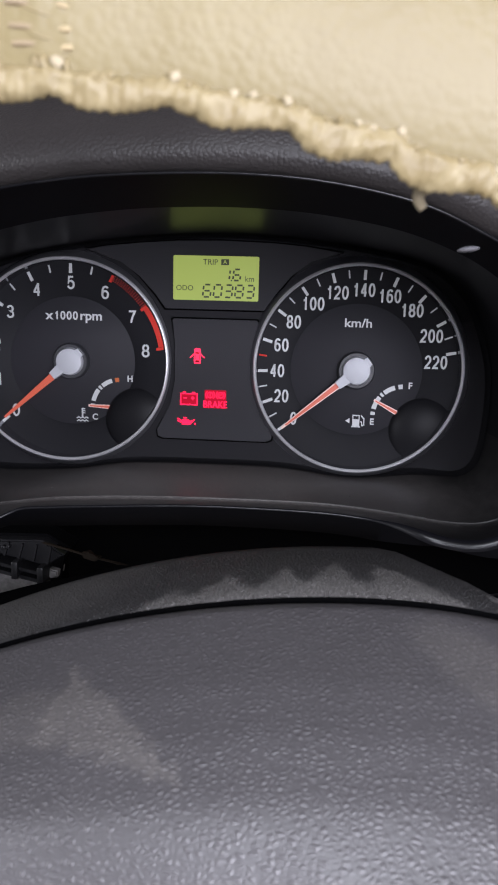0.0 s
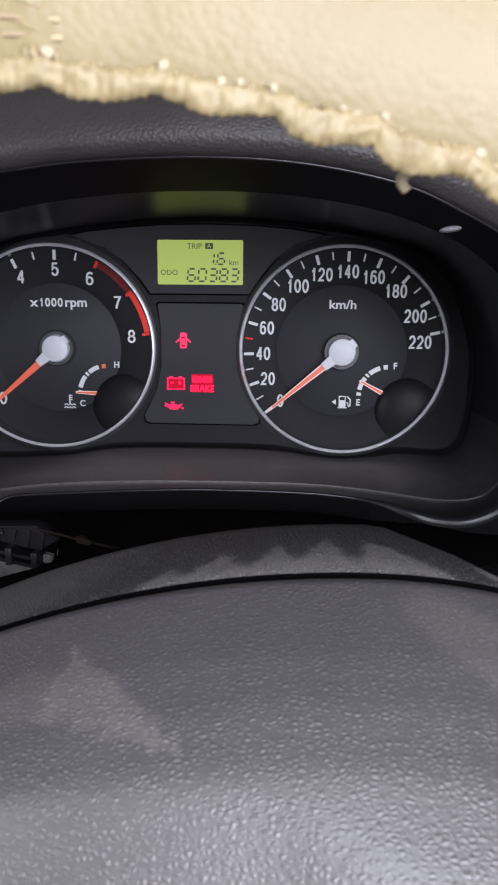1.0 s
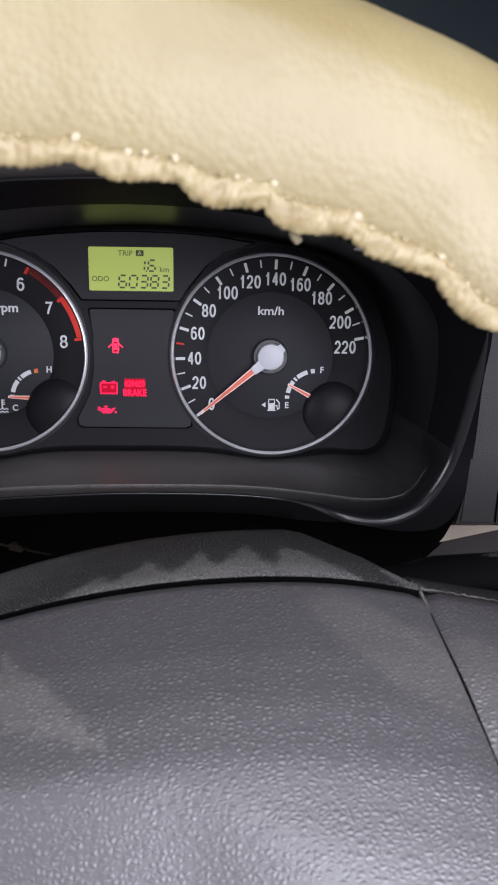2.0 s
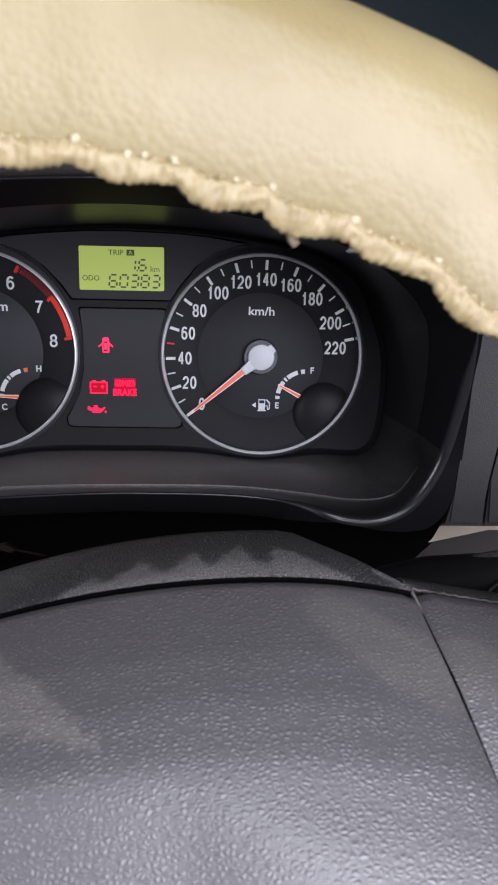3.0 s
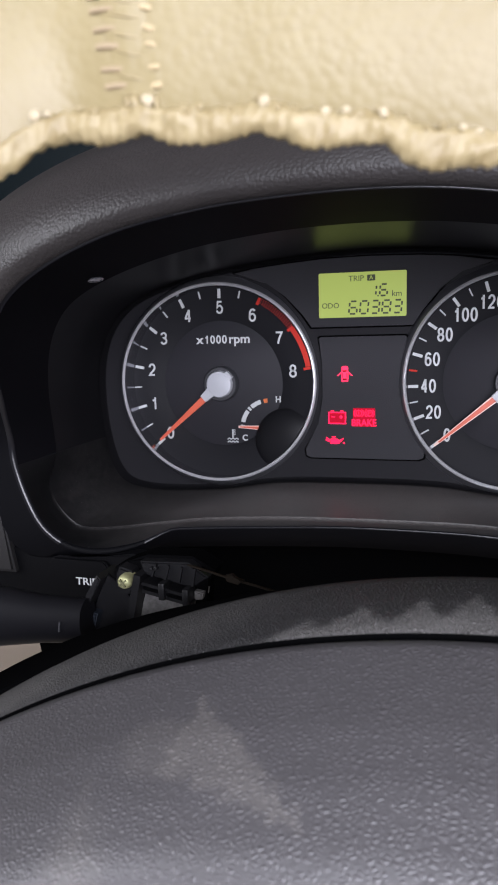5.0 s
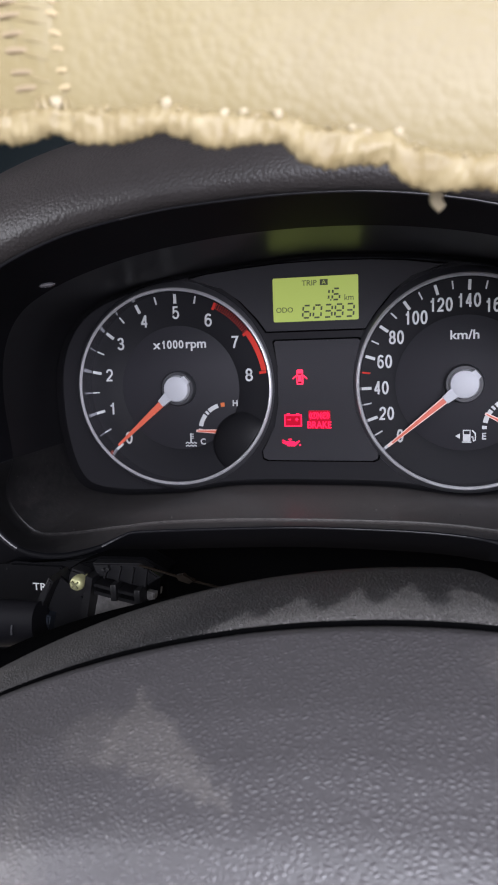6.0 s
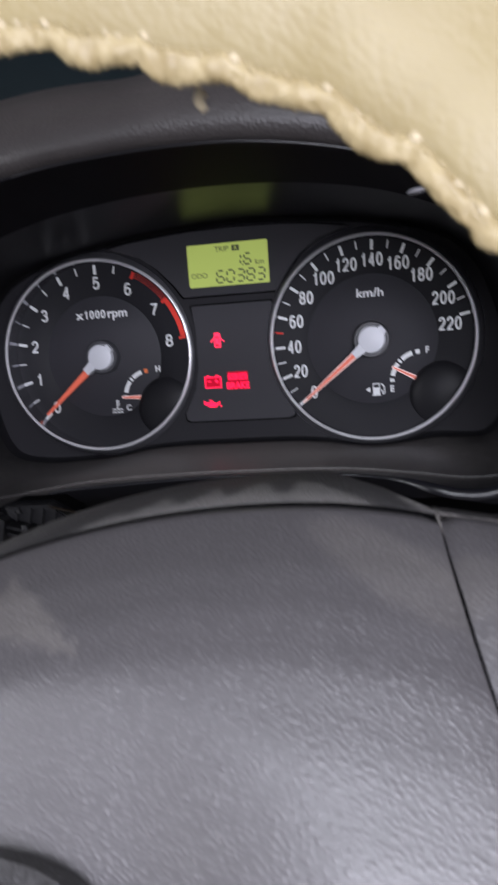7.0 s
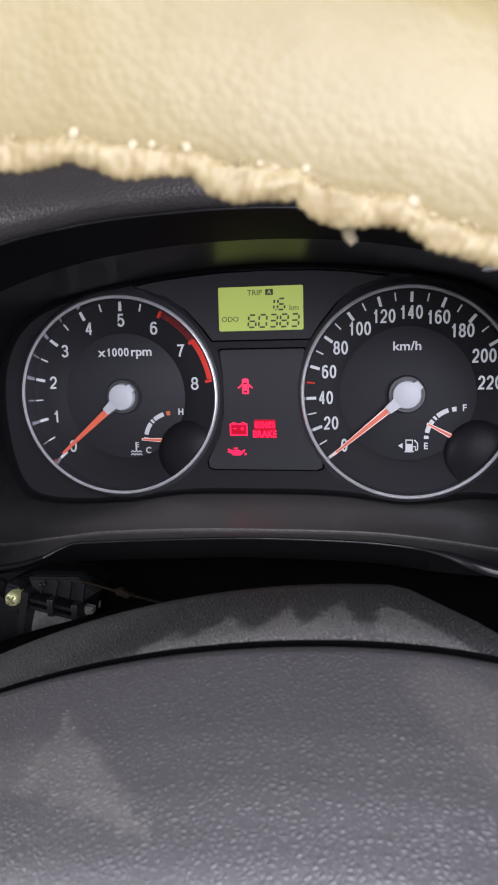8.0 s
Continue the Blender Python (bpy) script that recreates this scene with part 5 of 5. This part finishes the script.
for piece in islands(lettering("TRIP", -0.1180, -0.0902, -0.0973, 0.0036, 1.15, 0.00002)):
    finish("letter", piece, PRINT).parent = button

# ---------------------------------------------------------------- indicator stalk and its bared switch
stalk = thing("indicator_stalk", "black indicator stalk in an uncovered column switch", "control stalk")
axis = [Vector((-0.068, -0.1835, -0.0705)), Vector((-0.085, -0.1838, -0.0712)), Vector((-0.1128, -0.184, -0.0721)), Vector((-0.16, -0.186, -0.0735)), Vector((-0.26, -0.19, -0.076))]
rad = [0.0078, 0.0085, 0.0122, 0.0128, 0.0125]
part("lever", sweep(axis, lambda i: rad[i], 20, flat=0.8), STALK, stalk, "smooth black lever")
part("lever_mark", bar(-0.0752, -0.0690, -0.0756, -0.0725, 0.0004, -0.1905, -0.1895), COLLAR, stalk)


def slab(points, y0, y1, bevel=0.0008):
    return plate(points, y0, y1, bevel)


# Housing, terminal and wire are blackened for the shade behind the hub.
part("switch_body", slab([(-0.0640, -0.0555), (-0.0590, -0.0530), (-0.0510, -0.0500), (-0.0340, -0.0495), (-0.0258, -0.0540), (-0.0300, -0.0612), (-0.0300, -0.0920), (-0.0780, -0.0920), (-0.0760, -0.0800)], -0.1705, -0.160, 0.0012), SHADE_BLACK, stalk, "black moulded switch housing, deepened for shade")
part("collar", slab([(-0.0652, -0.0548), (-0.0690, -0.0612), (-0.0722, -0.0680), (-0.0755, -0.0755), (-0.0785, -0.0840), (-0.0760, -0.0840), (-0.0733, -0.0760), (-0.0702, -0.0690), (-0.0671, -0.0625), (-0.0636, -0.0562)], -0.1815, -0.168, 0.0005), BLACK, stalk, "black curved collar")
part("collar_plate", slab([(-0.0640, -0.0556), (-0.0668, -0.0622), (-0.0699, -0.0688), (-0.0730, -0.0760), (-0.0758, -0.0840), (-0.0600, -0.0840), (-0.0565, -0.0720), (-0.0548, -0.0640), (-0.0600, -0.0600)], -0.1755, -0.168, 0.0006), BLACK, stalk, "flat black plate behind the collar")
part("collar_block", slab([(-0.0698, -0.0690), (-0.0664, -0.0694), (-0.0690, -0.0782), (-0.0715, -0.0835), (-0.0755, -0.0835), (-0.0730, -0.0765)], -0.1800, -0.174, 0.0006), BLUISH, stalk, "blue-black moulded block")
part("screw_boss", slab([(-0.0602, -0.0558), (-0.0588, -0.0528), (-0.0545, -0.0540), (-0.0528, -0.0585), (-0.0545, -0.0622), (-0.0590, -0.0640), (-0.0612, -0.0612)], -0.1765, -0.170, 0.0008), BLACK, stalk, "black boss round the screw")
part("housing_top", slab([(-0.0520, -0.0512), (-0.0505, -0.0556), (-0.0330, -0.0592), (-0.0268, -0.0552), (-0.0340, -0.0505)], -0.1740, -0.168, 0.0006), BLACK, stalk, "stepped top of the housing")
for q in range(4):
    part("housing_rib", bar(-0.0455 + q * 0.0048, -0.0514 - q * 0.0002, -0.0472 + q * 0.0050, -0.0560 - q * 0.0008, 0.0007, -0.1752, -0.172), BLACK, stalk)
for x, z in ((-0.0472, -0.0532), (-0.0455, -0.0528)):
    part("housing_stud", revolve([(0.0, -0.1758), (0.0006, -0.1756), (0.0008, -0.1735)], x, z, 16), BLACK, stalk)
part("clip_post", bar(-0.0508, -0.0545, -0.0548, -0.0730, 0.0026, -0.1790, -0.168), BLACK, stalk)
part("clip_rail", bar(-0.0500, -0.0578, -0.0325, -0.0612, 0.0011, -0.1775, -0.170), BLACK, stalk, "ribbed clip rail")
part("clip_rail", bar(-0.0500, -0.0604, -0.0322, -0.0640, 0.0012, -0.1775, -0.170), BLACK, stalk, "ribbed clip rail")
for u, w in ((-0.0422, -0.0597), (-0.0335, -0.0612)):
    part("clip_post", box(u - 0.0011, u + 0.0011, -0.1790, -0.171, w - 0.0031, w + 0.0029, 0.0004), BLACK, stalk)
part("contact_block", slab([(-0.0512, -0.0606), (-0.0330, -0.0646), (-0.0330, -0.0850), (-0.0580, -0.0850)], -0.1725, -0.160, 0.0008), ALLOY, stalk, "bare grey metal block")
part("contact_tab", slab([(-0.0322, -0.0606), (-0.0292, -0.0612), (-0.0296, -0.0634), (-0.0326, -0.0640)], -0.1735, -0.166, 0.0005), ALLOY, stalk, "small metal tab")
part("terminal", slab([(-0.0205, -0.0538), (-0.0180, -0.0532), (-0.0165, -0.0545), (-0.0140, -0.0552), (-0.0160, -0.0566), (-0.0200, -0.0556)], -0.1750, -0.173, 0.0003), BRASS_SHADED, stalk, "brass terminal")
part("wire", sweep(spline([Vector((-0.034, -0.174, -0.0512)), Vector((-0.026, -0.174, -0.0530)), Vector((-0.018, -0.174, -0.0550)), Vector((-0.002, -0.173, -0.0590)), Vector((0.012, -0.170, -0.066))], 20), 0.00045, 6), BRASS_SHADED, stalk, "thin brown wire")
sx, sz = -0.0557, -0.0571
screw = part("screw", revolve([(0.0, -0.1805), (0.0014, -0.1803), (0.0023, -0.1796), (0.0026, -0.1782), (0.0026, -0.174)], sx, sz, 32), BRASS, stalk, "yellow zinc cross-head screw")
slot = finish("screw_slot", join(bar(sx - 0.0013, sz - 0.0010, sx + 0.0013, sz + 0.0010, 0.0007, -0.1809, -0.1798), bar(sx - 0.0010, sz + 0.0013, sx + 0.0010, sz - 0.0013, 0.0007, -0.1810, -0.1798)), SLOT)
slot.parent = screw

wiper = thing("wiper_stalk", "black wiper stalk with a printed arrow", "control stalk")
axis = [Vector((0.095, -0.185, -0.0660)), Vector((0.110, -0.187, -0.0640)), Vector((0.1248, -0.189, -0.0635)), Vector((0.1512, -0.190, -0.0612)), Vector((0.24, -0.192, -0.0590))]
rad = [0.004, 0.0078, 0.0118, 0.0118, 0.0125]
part("lever", sweep(axis, lambda i: rad[i], 20, flat=0.75), STALK, wiper, "smooth black lever")
top = [Vector((0.132, -0.190, -0.0530)), Vector((0.142, -0.190, -0.0518)), Vector((0.155, -0.190, -0.0506)), Vector((0.24, -0.191, -0.0490))]
thick = [0.0006, 0.0020, 0.0032, 0.0040]
part("lever_top", sweep(top, lambda i: thick[i], 14), SHROUD, wiper, "dusty upper edge of the lever")
ax_, az_ = 0.1468, -0.0590
pts = [(-0.0042, 0.0), (-0.0005, 0.0034), (-0.0005, 0.0016), (0.006, 0.0016), (0.006, -0.0016), (-0.0005, -0.0016), (-0.0005, -0.0034)]
part("arrow_mark", join(*[bar(ax_ + a[0], az_ + a[1], ax_ + b[0], az_ + b[1], 0.0005, -0.1995, -0.1985) for a, b in zip(pts, pts[1:] + pts[:1])]), COLLAR, wiper, "printed grey outline arrow")

# ---------------------------------------------------------------- closing the cabin
cabin = thing("cabin", "dark cabin lining around the dashboard", "car interior", kind="structure")
part("lower_dash", box(-0.6, 0.6, 0.02, 0.05, -0.5, -0.11), BEIGE, dashboard, "beige lower dashboard")
# Black box stands for the shade under the binnacle.
part("cavity", box(-0.2, 0.2, 0.00, 0.018, -0.3, -0.07), SHADE_BLACK, dashboard)
part("floor", box(-0.8, 0.8, -1.2, 0.6, -0.55, -0.5), CLOTH, cabin)
part("dash_top", box(-0.8, 0.8, 0.08, 0.55, -0.05, -0.02), PAD, dashboard, "dark vinyl top behind the hood")
part("windscreen", box(-0.8, 0.8, 0.55, 0.56, -0.1, 0.9), GLASS_DARK, cabin)
part("roof", box(-0.8, 0.8, -1.2, 0.6, 0.9, 0.95), CLOTH, cabin)


def wall_round(name, axis, at, thick, u0, u1, w0, w1, opening, pane_label):
    """A wall across x or y with one window opening: four pieces and a pane."""
    a0, a1, b0, b1 = opening

    def piece(ua, ub, wa, wb, t=thick):
        return box(at, at + t, ua, ub, wa, wb) if axis == "x" else box(ua, ub, at, at + t, wa, wb)

    wall = part(name, join(piece(u0, a0, w0, w1), piece(a1, u1, w0, w1), piece(a0, a1, w0, b0), piece(a0, a1, b1, w1)), CLOTH, cabin)
    pane = finish("pane", piece(a0, a1, b0, b1, thick * 0.2), GLASS_DARK, pane_label)
    pane.parent = wall


# Unseen walls; the window openings are added to suit the fill lamps.
wall_round("side_left", "x", -0.85, 0.05, -1.2, 0.6, -0.5, 0.95, (-0.83, -0.17, -0.05, 0.42), "assumed side window glass")
wall_round("side_right", "x", 0.80, 0.05, -1.2, 0.6, -0.5, 0.95, (-1.08, -0.42, -0.05, 0.42), "assumed side window glass")
wall_round("rear", "y", -1.25, 0.05, -0.8, 0.8, -0.5, 0.95, (-0.15, 0.74, -0.20, 0.38), "assumed rear window glass")
